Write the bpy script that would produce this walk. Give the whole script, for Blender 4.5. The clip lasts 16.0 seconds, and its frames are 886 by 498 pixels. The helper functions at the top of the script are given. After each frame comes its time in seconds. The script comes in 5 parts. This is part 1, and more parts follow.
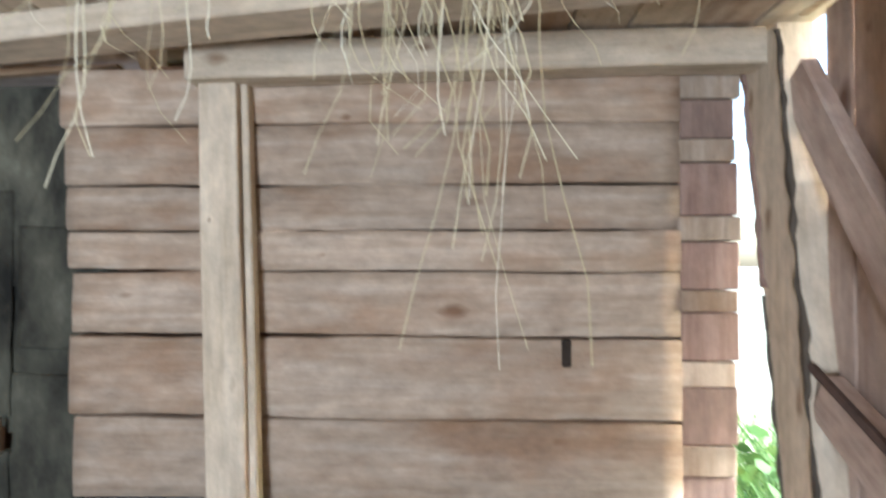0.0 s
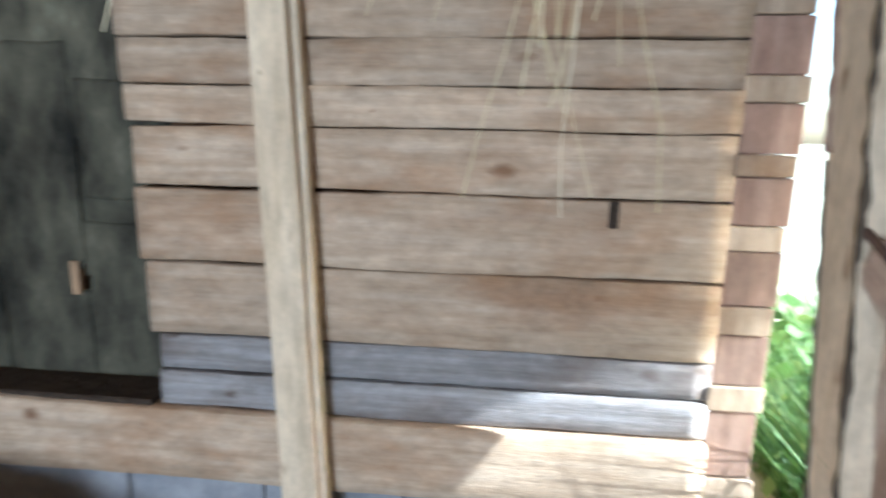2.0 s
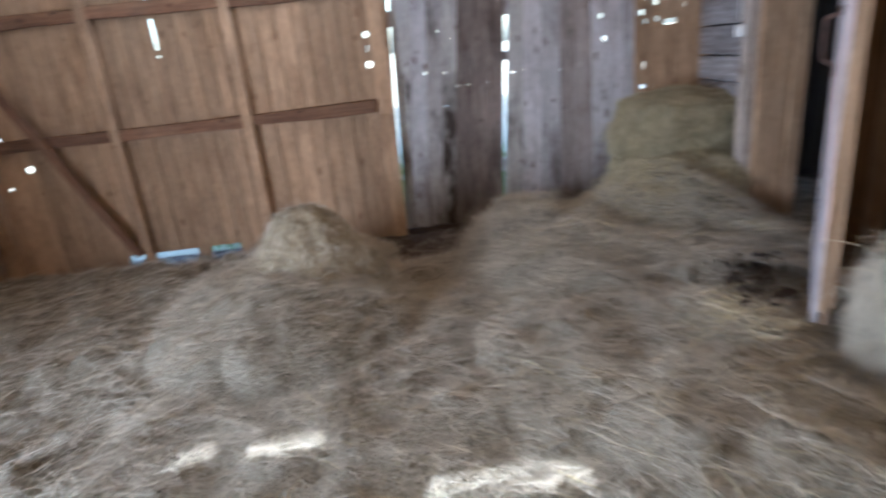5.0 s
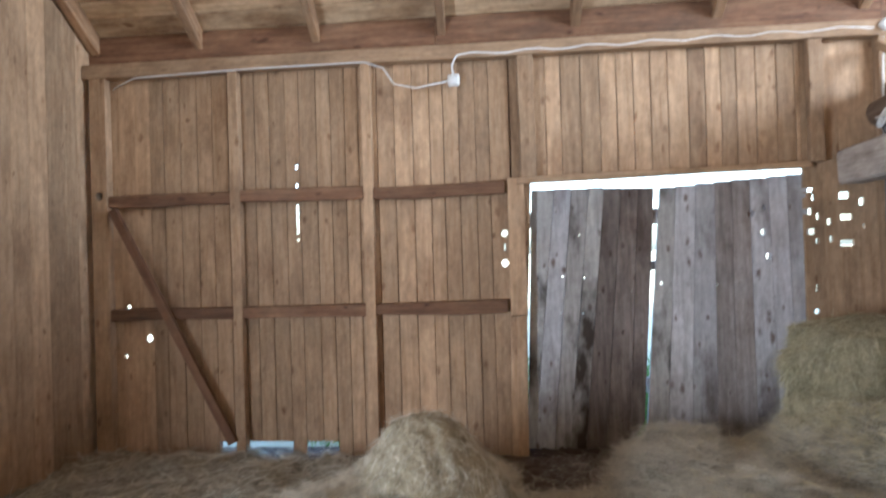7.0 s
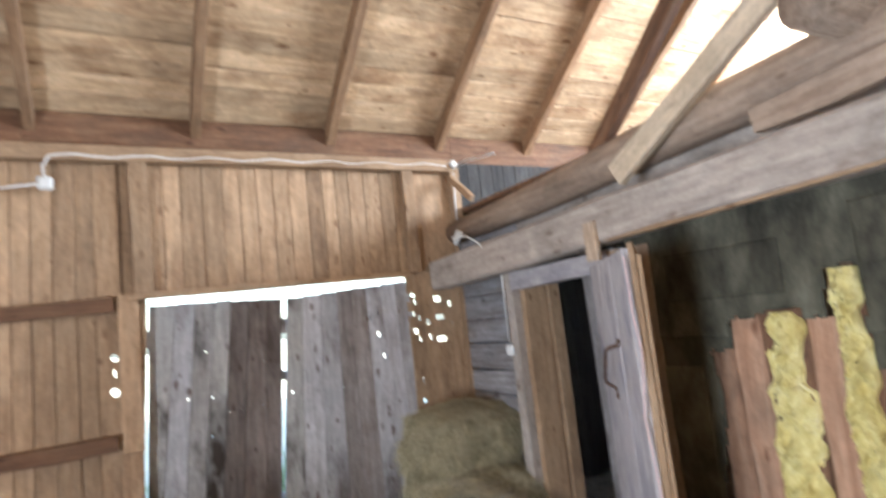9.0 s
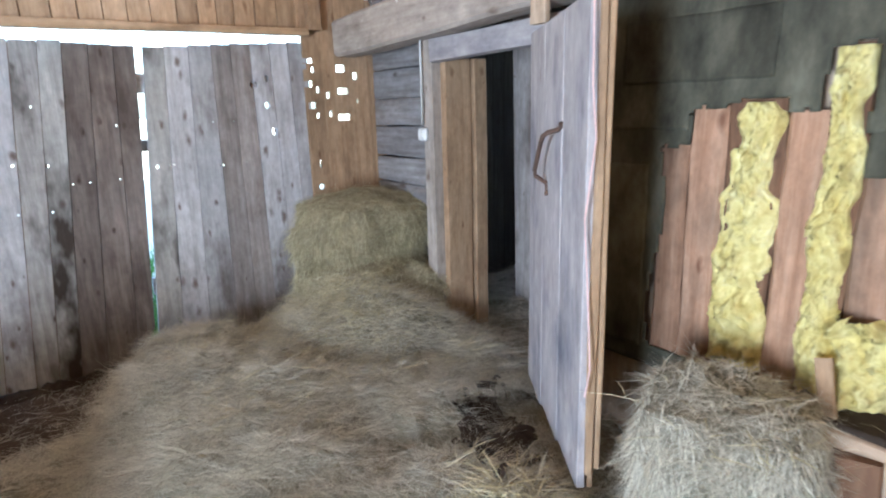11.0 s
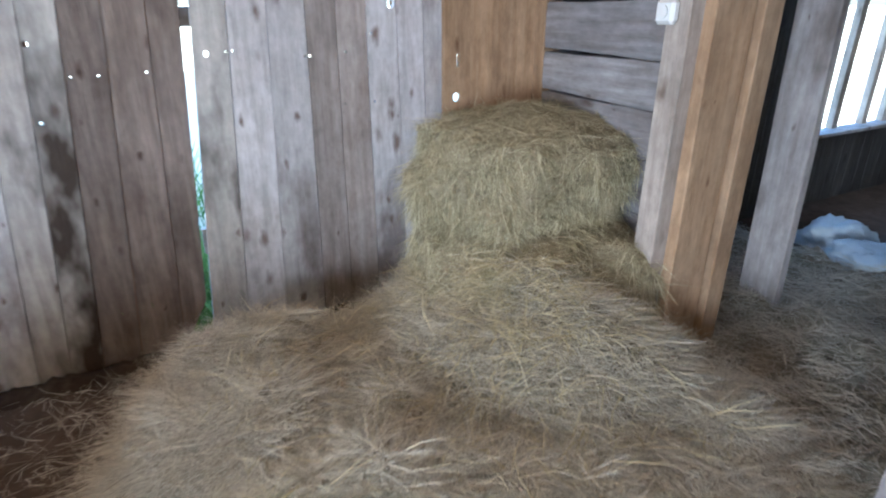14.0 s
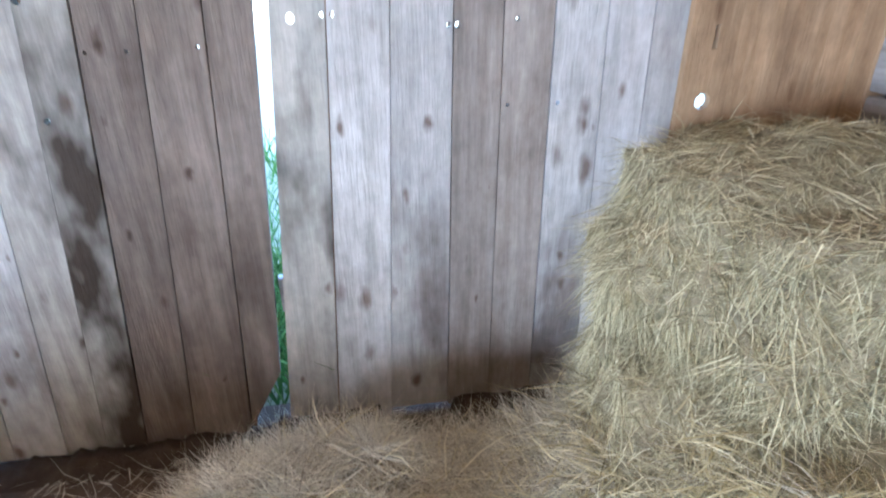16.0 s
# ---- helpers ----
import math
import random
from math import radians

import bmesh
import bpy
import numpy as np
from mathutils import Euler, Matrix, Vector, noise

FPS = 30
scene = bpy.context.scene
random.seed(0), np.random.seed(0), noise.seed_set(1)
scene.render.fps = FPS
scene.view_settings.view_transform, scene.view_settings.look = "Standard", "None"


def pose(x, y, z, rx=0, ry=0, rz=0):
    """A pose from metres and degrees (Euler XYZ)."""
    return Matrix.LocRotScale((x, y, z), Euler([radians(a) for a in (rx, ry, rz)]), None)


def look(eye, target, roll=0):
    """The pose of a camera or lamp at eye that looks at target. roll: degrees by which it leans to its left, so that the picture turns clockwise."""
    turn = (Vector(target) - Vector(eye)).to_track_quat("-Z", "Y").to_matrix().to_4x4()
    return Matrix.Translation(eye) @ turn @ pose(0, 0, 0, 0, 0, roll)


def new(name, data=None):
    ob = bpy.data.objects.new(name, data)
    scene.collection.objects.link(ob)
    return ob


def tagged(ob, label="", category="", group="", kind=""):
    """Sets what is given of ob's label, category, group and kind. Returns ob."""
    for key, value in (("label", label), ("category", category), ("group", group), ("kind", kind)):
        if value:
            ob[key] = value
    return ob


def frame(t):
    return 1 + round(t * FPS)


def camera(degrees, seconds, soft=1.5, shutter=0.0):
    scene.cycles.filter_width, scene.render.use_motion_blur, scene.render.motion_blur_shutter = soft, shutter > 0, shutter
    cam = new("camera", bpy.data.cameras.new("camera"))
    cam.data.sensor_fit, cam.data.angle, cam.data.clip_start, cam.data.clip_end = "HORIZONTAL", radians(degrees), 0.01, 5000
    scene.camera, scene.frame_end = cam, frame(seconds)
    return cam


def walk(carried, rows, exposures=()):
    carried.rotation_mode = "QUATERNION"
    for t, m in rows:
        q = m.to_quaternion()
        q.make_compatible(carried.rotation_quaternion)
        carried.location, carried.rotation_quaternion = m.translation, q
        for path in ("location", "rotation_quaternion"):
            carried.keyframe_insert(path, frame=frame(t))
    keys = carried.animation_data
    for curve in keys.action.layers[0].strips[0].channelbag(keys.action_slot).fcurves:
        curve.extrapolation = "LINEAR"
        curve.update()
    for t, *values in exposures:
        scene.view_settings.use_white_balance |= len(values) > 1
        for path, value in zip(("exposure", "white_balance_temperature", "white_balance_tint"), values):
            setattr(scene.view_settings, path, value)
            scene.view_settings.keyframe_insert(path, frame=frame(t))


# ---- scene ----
cam = camera(75.2, 16.0, soft=2.0, shutter=0.5)
PATH = [
    (0, (0.074, -0.003, 1.481), (-0.017, 1.994, 1.533), 0.1),
    (0.5, (0.113, -0.005, 1.425), (0.184, 1.989, 1.291), 0.2),
    (1, (0.121, -0.015, 1.409), (0.276, 1.959, 1.127), 0.8),
    (1.5, (0.094, -0.026, 1.398), (0.266, 1.938, 1.062), 1.4),
    (2, (0.027, -0.026, 1.445), (-0.167, 1.926, 1.054), 1.2),
    (2.5, (-0.143, -0.026, 1.496), (-0.679, 1.851, 1.057), 1.4),
    (3, (-0.304, -0.048, 1.521), (-1.404, 1.533, 0.982), 0.2),
    (3.5, (-0.428, -0.211, 1.548), (-1.848, 1.054, 0.928), -1.0),
    (4, (-0.494, -0.391, 1.609), (-2.1, 0.581, 0.921), -2.3),
    (4.5, (-0.659, -0.518, 1.58), (-2.437, 0.061, 0.871), -4.0),
    (5, (-1.014, -0.492, 1.505), (-2.899, -0.41, 0.841), -6.3),
    (5.2, (-1.13, -0.54, 1.488), (-3.022, -0.637, 0.845), -5.7),
    (7.3, (-1.502, -0.832, 1.51), (-3.493, -0.922, 1.678), -1.9),
    (7.5, (-1.501, -0.817, 1.546), (-3.482, -0.843, 1.819), -2.3),
    (8, (-1.405, -0.668, 1.745), (-3.339, -0.29, 2.086), -4.7),
    (8.5, (-1.387, -0.661, 1.725), (-3.237, -0.01, 2.116), -5.5),
    (9, (-1.445, -0.625, 1.666), (-3.177, 0.345, 1.907), -6.3),
    (9.5, (-1.559, -0.521, 1.556), (-3.201, 0.619, 1.513), -5.3),
    (9.7, (-1.585, -0.5, 1.548), (-3.207, 0.662, 1.414), -4.8),
    (11.8, (-2.334, -0.038, 1.559), (-3.93, 0.97, 0.899), 0.1),
    (12, (-2.422, 0.015, 1.56), (-4.064, 0.928, 0.873), -0.5),
    (12.5, (-2.579, 0.017, 1.492), (-4.258, 0.81, 0.748), -1.3),
    (13, (-3.045, 0.063, 1.442), (-4.735, 0.821, 0.685), -0.2),
    (13.5, (-3.298, 0.034, 1.502), (-4.972, 0.836, 0.759), 0.2),
    (14, (-3.495, 0.166, 1.418), (-5.112, 1.041, 0.631), -0.0),
    (14.5, (-3.794, 0.413, 1.376), (-5.533, 1.071, 0.639), -3.4),
    (15, (-3.994, 0.465, 1.412), (-5.806, 0.926, 0.702), -4.8),
    (15.5, (-4.314, 0.553, 1.356), (-6.149, 0.884, 0.634), -2.7),
    (16, (-4.497, 0.581, 1.363), (-6.253, 0.891, 0.458), -0.5),
]
EXPOSURES = [(0.0, 2.8, 5250, 6), (1.5, 2.85, 5100, 2), (2.5, 2.75, 5400, 6), (3.0, 2.5, 6050, 18), (3.5, 2.65, 6150, 18), (4.0, 3.15, 4950, 12), (5.0, 3.1, 5150, 11), (7.5, 3.08, 5350, 7), (8.5, 3.05, 5450, 8), (9.0, 3.15, 5600, 8), (9.5, 3.5, 5400, 6), (12.0, 3.72, 4950, 4), (12.5, 3.72, 4800, 4), (13.5, 3.58, 5100, 4), (14.0, 3.85, 5100, 5), (15.0, 3.98, 4800, 4), (16.0, 4.3, 4950, 4)]
walk(cam, [(t, look(eye, target, roll)) for t, eye, target, roll in PATH], EXPOSURES)

# ---- world, sun, daylight ----
SUN_DIR = Vector((-1.0, 0.145, -0.36)).normalized()
world = bpy.data.worlds.new("sky")
world.use_nodes = True
scene.world = world
wn = world.node_tree
sky = wn.nodes.new("ShaderNodeTexSky")
sky.sky_type, sky.sun_disc = "NISHITA", False
sky.sun_elevation, sky.sun_rotation = math.asin(-SUN_DIR.z), math.atan2(-SUN_DIR.x, -SUN_DIR.y)
sky.air_density, sky.dust_density = 1.0, 3.0
wn.nodes["Background"].inputs["Strength"].default_value = 0.15
wn.links.new(sky.outputs["Color"], wn.nodes["Background"].inputs["Color"])

sun = new("sun", bpy.data.lights.new("sun", "SUN"))
sun.data.energy, sun.data.angle, sun.data.color = 5.0, radians(0.5), (1.0, 0.95, 0.86)
sun.matrix_world = look((20, -2, 12), Vector((20, -2, 12)) + SUN_DIR)


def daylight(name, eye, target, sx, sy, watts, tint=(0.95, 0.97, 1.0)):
    """An area lamp that stands for sky light in an opening of the barn."""
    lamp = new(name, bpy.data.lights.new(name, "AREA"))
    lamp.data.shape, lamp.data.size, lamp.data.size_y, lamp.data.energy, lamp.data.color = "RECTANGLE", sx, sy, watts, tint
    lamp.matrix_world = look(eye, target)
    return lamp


# Fill lamp in an unseen, added south doorway, to brighten the inner walls.
daylight("added_doorway_fill", (-1.3, -4.12, 0.9), (-1.3, 0, 1.1), 1.15, 1.85, 42.0)
daylight("gable_daylight", (-2.4, 6.2, 3.6), (-2.8, 0.0, 3.3), 4.5, 1.4, 95.0)

# ---- materials ----
MATS = {}


def nodes_of(name):
    m = bpy.data.materials.new(name)
    m.use_nodes = True
    return m, m.node_tree, m.node_tree.nodes["Principled BSDF"]


def ramp_node(nt, stops):
    r = nt.nodes.new("ShaderNodeValToRGB")
    el = r.color_ramp.elements
    while len(el) < len(stops):
        el.new(0.5)
    for e, (p, c) in zip(el, stops):
        e.position, e.color = p, (*c, 1)
    return r


def wood(name, dark, mid, light, rough=0.75, stain=(0.1, 0.08, 0.06), stain_amount=0.35, island=False, vary=0.35, knots=0.8, relief=0.35, along=2, knot_scale=9.0, knot_size=0.2):
    """Sawn wood with its grain along local Z: streaks, knots, stains, and a tint for each piece."""
    m, nt, bsdf = nodes_of(name)
    N, L = nt.nodes.new, nt.links.new
    tc = N("ShaderNodeTexCoord")
    info = N("ShaderNodeNewGeometry") if island else N("ShaderNodeObjectInfo")
    rnd = info.outputs["Random Per Island"] if island else info.outputs["Random"]
    shift = N("ShaderNodeVectorMath"); shift.operation = "MULTIPLY_ADD"
    L(tc.outputs["Object"], shift.inputs[0]); shift.inputs[1].default_value = (1, 1, 1)
    comb = N("ShaderNodeCombineXYZ")
    mul = N("ShaderNodeMath"); mul.operation = "MULTIPLY"; L(rnd, mul.inputs[0]); mul.inputs[1].default_value = 37.0
    for k in range(3):
        L(mul.outputs[0], comb.inputs[k])
    L(comb.outputs[0], shift.inputs[2])

    def noise_tex(scale3, scale, detail=4.0, rough_n=0.6):
        sc = list(scale3)
        sc[2], sc[along] = sc[along], sc[2]
        mp = N("ShaderNodeMapping"); mp.inputs["Scale"].default_value = sc
        L(shift.outputs[0], mp.inputs[0])
        n = N("ShaderNodeTexNoise"); n.inputs["Scale"].default_value = scale
        n.inputs["Detail"].default_value, n.inputs["Roughness"].default_value = detail, rough_n
        L(mp.outputs[0], n.inputs["Vector"])
        return n

    grain = noise_tex((20, 20, 1.6), 1.6, 5.0)
    streak = noise_tex((7, 7, 2.4), 1.5, 5.0)
    mottle = noise_tex((1, 1, 0.6), 26.0, 6.0, 0.7)
    fine = noise_tex((130, 130, 9.0), 1.4, 3.0)
    blotch = noise_tex((3.0, 3.0, 1.4), 1.2, 4.0)
    ramp = ramp_node(nt, [(0.22, dark), (0.5, mid), (0.78, light)])
    L(grain.outputs["Fac"], ramp.inputs[0])
    # knots
    mpk = N("ShaderNodeMapping"); mpk.inputs["Scale"].default_value = (knot_scale, knot_scale, knot_scale * 0.5) if along == 2 else (knot_scale, knot_scale * 0.5, knot_scale)
    L(shift.outputs[0], mpk.inputs[0])
    vor = N("ShaderNodeTexVoronoi"); vor.inputs["Scale"].default_value = 1.0
    vor.inputs["Randomness"].default_value = 1.0
    warp = N("ShaderNodeVectorMath"); warp.operation = "MULTIPLY_ADD"
    wn_ = N("ShaderNodeTexNoise"); wn_.inputs["Scale"].default_value = 2.2
    L(mpk.outputs[0], wn_.inputs["Vector"]); L(wn_.outputs["Color"], warp.inputs[0])
    warp.inputs[1].default_value = (0.35, 0.35, 0.35); L(mpk.outputs[0], warp.inputs[2])
    L(warp.outputs[0], vor.inputs["Vector"])
    kr = ramp_node(nt, [(knot_size * 0.3, (1, 1, 1)), (knot_size, (0, 0, 0))]); sep = N("ShaderNodeSeparateColor"); L(vor.outputs["Color"], sep.inputs[0])
    size = N("ShaderNodeMath"); size.operation = "ADD"; L(sep.outputs[0], size.inputs[0]); size.inputs[1].default_value = 0.25
    dist = N("ShaderNodeMath"); dist.operation = "DIVIDE"; L(vor.outputs["Distance"], dist.inputs[0]); L(size.outputs[0], dist.inputs[1])
    L(dist.outputs[0], kr.inputs[0])
    kmul = N("ShaderNodeMath"); kmul.operation = "MULTIPLY"; L(kr.outputs[0], kmul.inputs[0]); kmul.inputs[1].default_value = knots
    mixk = N("ShaderNodeMix"); mixk.data_type = "RGBA"
    L(kmul.outputs[0], mixk.inputs["Factor"]); L(ramp.outputs[0], mixk.inputs["A"])
    mixk.inputs["B"].default_value = (dark[0] * 0.55, dark[1] * 0.45, dark[2] * 0.4, 1)
    # stains
    sr = ramp_node(nt, [(0.50, (0, 0, 0)), (0.68, (1, 1, 1))]); L(blotch.outputs["Fac"], sr.inputs[0])
    smul = N("ShaderNodeMath"); smul.operation = "MULTIPLY"; L(sr.outputs[0], smul.inputs[0]); smul.inputs[1].default_value = stain_amount
    mixs = N("ShaderNodeMix"); mixs.data_type = "RGBA"
    L(smul.outputs[0], mixs.inputs["Factor"]); L(mixk.outputs["Result"], mixs.inputs["A"]); mixs.inputs["B"].default_value = (*stain, 1)
    # a tint for each piece and fine streaks
    val = N("ShaderNodeMapRange"); L(rnd, val.inputs[0]); val.inputs[3].default_value, val.inputs[4].default_value = 1 - vary, 1 + vary * 0.7
    fm = N("ShaderNodeMapRange"); L(streak.outputs["Fac"], fm.inputs[0]); fm.inputs[1].default_value, fm.inputs[2].default_value = 0.3, 0.62
    fm.inputs[3].default_value, fm.inputs[4].default_value = 0.84, 1.05
    mo = N("ShaderNodeMapRange"); L(mottle.outputs["Fac"], mo.inputs[0]); mo.inputs[1].default_value, mo.inputs[2].default_value = 0.25, 0.75
    mo.inputs[3].default_value, mo.inputs[4].default_value = 0.76, 1.2
    v0 = N("ShaderNodeMath"); v0.operation = "MULTIPLY"; L(val.outputs[0], v0.inputs[0]); L(mo.outputs[0], v0.inputs[1])
    vm = N("ShaderNodeMath"); vm.operation = "MULTIPLY"; L(v0.outputs[0], vm.inputs[0]); L(fm.outputs[0], vm.inputs[1])
    hsv = N("ShaderNodeHueSaturation"); L(mixs.outputs["Result"], hsv.inputs["Color"]); L(vm.outputs[0], hsv.inputs["Value"])
    L(hsv.outputs[0], bsdf.inputs["Base Color"])
    bsdf.inputs["Roughness"].default_value = rough
    bsdf.inputs["Specular IOR Level"].default_value = 0.25
    bump = N("ShaderNodeBump"); bump.inputs["Strength"].default_value, bump.inputs["Distance"].default_value = relief, 0.006
    addb = N("ShaderNodeMath"); addb.operation = "ADD"; L(grain.outputs["Fac"], addb.inputs[0]); L(fine.outputs["Fac"], addb.inputs[1])
    L(addb.outputs[0], bump.inputs["Height"]); L(bump.outputs[0], bsdf.inputs["Normal"])
    MATS[name] = m
    return m


def rough_stuff(name, stops, scale=6.0, scale3=(1, 1, 1), rough=0.9, relief=0.5, dist=0.01, detail=8.0, spec=0.2, vary=0.0, island=False):
    """Mottled matter: two noises mixed through a ramp, with relief."""
    m, nt, bsdf = nodes_of(name)
    N, L = nt.nodes.new, nt.links.new
    tc = N("ShaderNodeTexCoord")
    mp = N("ShaderNodeMapping"); mp.inputs["Scale"].default_value = scale3
    L(tc.outputs["Object"], mp.inputs[0])
    a = N("ShaderNodeTexNoise"); a.inputs["Scale"].default_value, a.inputs["Detail"].default_value, a.inputs["Roughness"].default_value = scale, detail, 0.65
    b = N("ShaderNodeTexNoise"); b.inputs["Scale"].default_value, b.inputs["Detail"].default_value = scale * 0.17, 3.0
    L(mp.outputs[0], a.inputs["Vector"]); L(mp.outputs[0], b.inputs["Vector"])
    mx = N("ShaderNodeMath"); mx.operation = "MULTIPLY_ADD"
    L(a.outputs["Fac"], mx.inputs[0]); mx.inputs[1].default_value = 0.6
    bm_ = N("ShaderNodeMath"); bm_.operation = "MULTIPLY"; L(b.outputs["Fac"], bm_.inputs[0]); bm_.inputs[1].default_value = 0.4
    L(bm_.outputs[0], mx.inputs[2])
    r = ramp_node(nt, stops); L(mx.outputs[0], r.inputs[0])
    out = r.outputs[0]
    if vary:
        info = N("ShaderNodeNewGeometry") if island else N("ShaderNodeObjectInfo")
        rnd = info.outputs["Random Per Island"] if island else info.outputs["Random"]
        val = N("ShaderNodeMapRange"); L(rnd, val.inputs[0]); val.inputs[3].default_value, val.inputs[4].default_value = 1 - vary, 1 + vary
        hsv = N("ShaderNodeHueSaturation"); L(out, hsv.inputs["Color"]); L(val.outputs[0], hsv.inputs["Value"])
        out = hsv.outputs[0]
    L(out, bsdf.inputs["Base Color"])
    bsdf.inputs["Roughness"].default_value, bsdf.inputs["Specular IOR Level"].default_value = rough, spec
    bump = N("ShaderNodeBump"); bump.inputs["Strength"].default_value, bump.inputs["Distance"].default_value = relief, dist
    L(a.outputs["Fac"], bump.inputs["Height"]); L(bump.outputs[0], bsdf.inputs["Normal"])
    MATS[name] = m
    return m


LOG = wood("hewn_log_wood", (0.33, 0.235, 0.155), (0.44, 0.335, 0.24), (0.53, 0.425, 0.325), stain=(0.29, 0.155, 0.075), stain_amount=0.7, vary=0.2, knots=1.0, knot_scale=6.0, knot_size=0.17, relief=0.4)
LOGGREY = wood("weathered_log_wood", (0.15, 0.13, 0.12), (0.26, 0.245, 0.245), (0.36, 0.35, 0.36), stain=(0.12, 0.08, 0.055), stain_amount=0.6, vary=0.2)
GREYPALE = wood("bleached_board", (0.40, 0.39, 0.40), (0.52, 0.51, 0.53), (0.60, 0.59, 0.62), stain=(0.2, 0.16, 0.14), stain_amount=0.5, vary=0.1, knots=1.0, knot_scale=10.0, knot_size=0.18)
GREYDARK = wood("sooty_grey_board", (0.2, 0.19, 0.185), (0.33, 0.315, 0.305), (0.43, 0.415, 0.405), stain=(0.05, 0.038, 0.032), stain_amount=1.0, vary=0.15, knots=1.0, knot_scale=10.0, knot_size=0.2)
DUNBOARD = wood("dun_board", (0.095, 0.075, 0.066), (0.155, 0.128, 0.114), (0.23, 0.195, 0.175), stain=(0.055, 0.04, 0.034), stain_amount=0.8, vary=0.22, knots=1.0, knot_scale=12.0, knot_size=0.2, relief=0.5)
DUNWARM = wood("brown_dun_board", (0.125, 0.10, 0.086), (0.205, 0.17, 0.15), (0.29, 0.25, 0.225), stain=(0.07, 0.05, 0.042), stain_amount=0.8, vary=0.15, knots=1.0, knot_scale=12.0, knot_size=0.2, relief=0.5)
ENDGRAIN = wood("end_grain", (0.22, 0.13, 0.095), (0.31, 0.20, 0.15), (0.38, 0.26, 0.20), vary=0.22, knots=0.2)
WARM = wood("aged_warm_board", (0.30, 0.185, 0.10), (0.41, 0.275, 0.165), (0.50, 0.35, 0.22), stain=(0.16, 0.09, 0.05), stain_amount=0.5, vary=0.25)
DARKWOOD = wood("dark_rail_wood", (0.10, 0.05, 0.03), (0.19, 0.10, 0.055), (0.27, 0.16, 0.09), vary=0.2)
GREY = wood("silver_grey_board", (0.33, 0.315, 0.32), (0.48, 0.475, 0.49), (0.58, 0.575, 0.60), stain=(0.13, 0.095, 0.08), stain_amount=0.75, vary=0.22, knots=1.0, knot_scale=12.0, knot_size=0.27, relief=0.5)
GREYBROWN = wood("brown_grey_board", (0.21, 0.18, 0.165), (0.31, 0.275, 0.26), (0.40, 0.365, 0.35), stain=(0.10, 0.075, 0.06), stain_amount=0.7, vary=0.2, knots=0.9, knot_scale=13.0, knot_size=0.12)
GREYSPOT = wood("spotted_grey_board", (0.31, 0.30, 0.285), (0.44, 0.43, 0.415), (0.54, 0.53, 0.515), stain=(0.05, 0.038, 0.03), stain_amount=1.0, vary=0.1, knots=1.0, knot_scale=10.0, knot_size=0.2)
ROOF = wood("roof_board", (0.40, 0.265, 0.145), (0.55, 0.395, 0.24), (0.65, 0.495, 0.325), stain=(0.22, 0.115, 0.055), stain_amount=0.75, knots=1.0, knot_scale=7.0, island=True, vary=0.2, along=1)
RAFTER = wood("rafter_wood", (0.20, 0.11, 0.055), (0.33, 0.20, 0.11), (0.44, 0.29, 0.17), vary=0.3)
PALE = wood("pale_planed_wood", (0.46, 0.36, 0.24), (0.60, 0.49, 0.355), (0.68, 0.575, 0.43), stain_amount=0.15, vary=0.1, knots=0.9)
GATEWOOD = wood("rosy_gate_wood", (0.42, 0.29, 0.215), (0.55, 0.41, 0.32), (0.64, 0.50, 0.40), stain=(0.2, 0.1, 0.06), stain_amount=0.6, vary=0.15, knots=1.0, knot_scale=7.0)
# Near-black, so the far room's dimness is in the board colour.
DIMBOARD = wood("dim_room_board", (0.02, 0.019, 0.018), (0.042, 0.039, 0.037), (0.07, 0.066, 0.062), vary=0.25, stain_amount=0.3)
BEAM = wood("old_beam_wood", (0.30, 0.25, 0.21), (0.43, 0.37, 0.32), (0.52, 0.46, 0.40), stain_amount=0.4, vary=0.15)
OLDLOG = wood("old_round_log", (0.24, 0.16, 0.11), (0.36, 0.27, 0.20), (0.46, 0.36, 0.28), stain_amount=0.4, vary=0.1, knots=0.6)
LEAFDOOR = wood("grey_painted_board", (0.35, 0.315, 0.315), (0.41, 0.375, 0.375), (0.46, 0.425, 0.425), stain=(0.13, 0.13, 0.17), stain_amount=0.7, vary=0.06, knots=0.5)


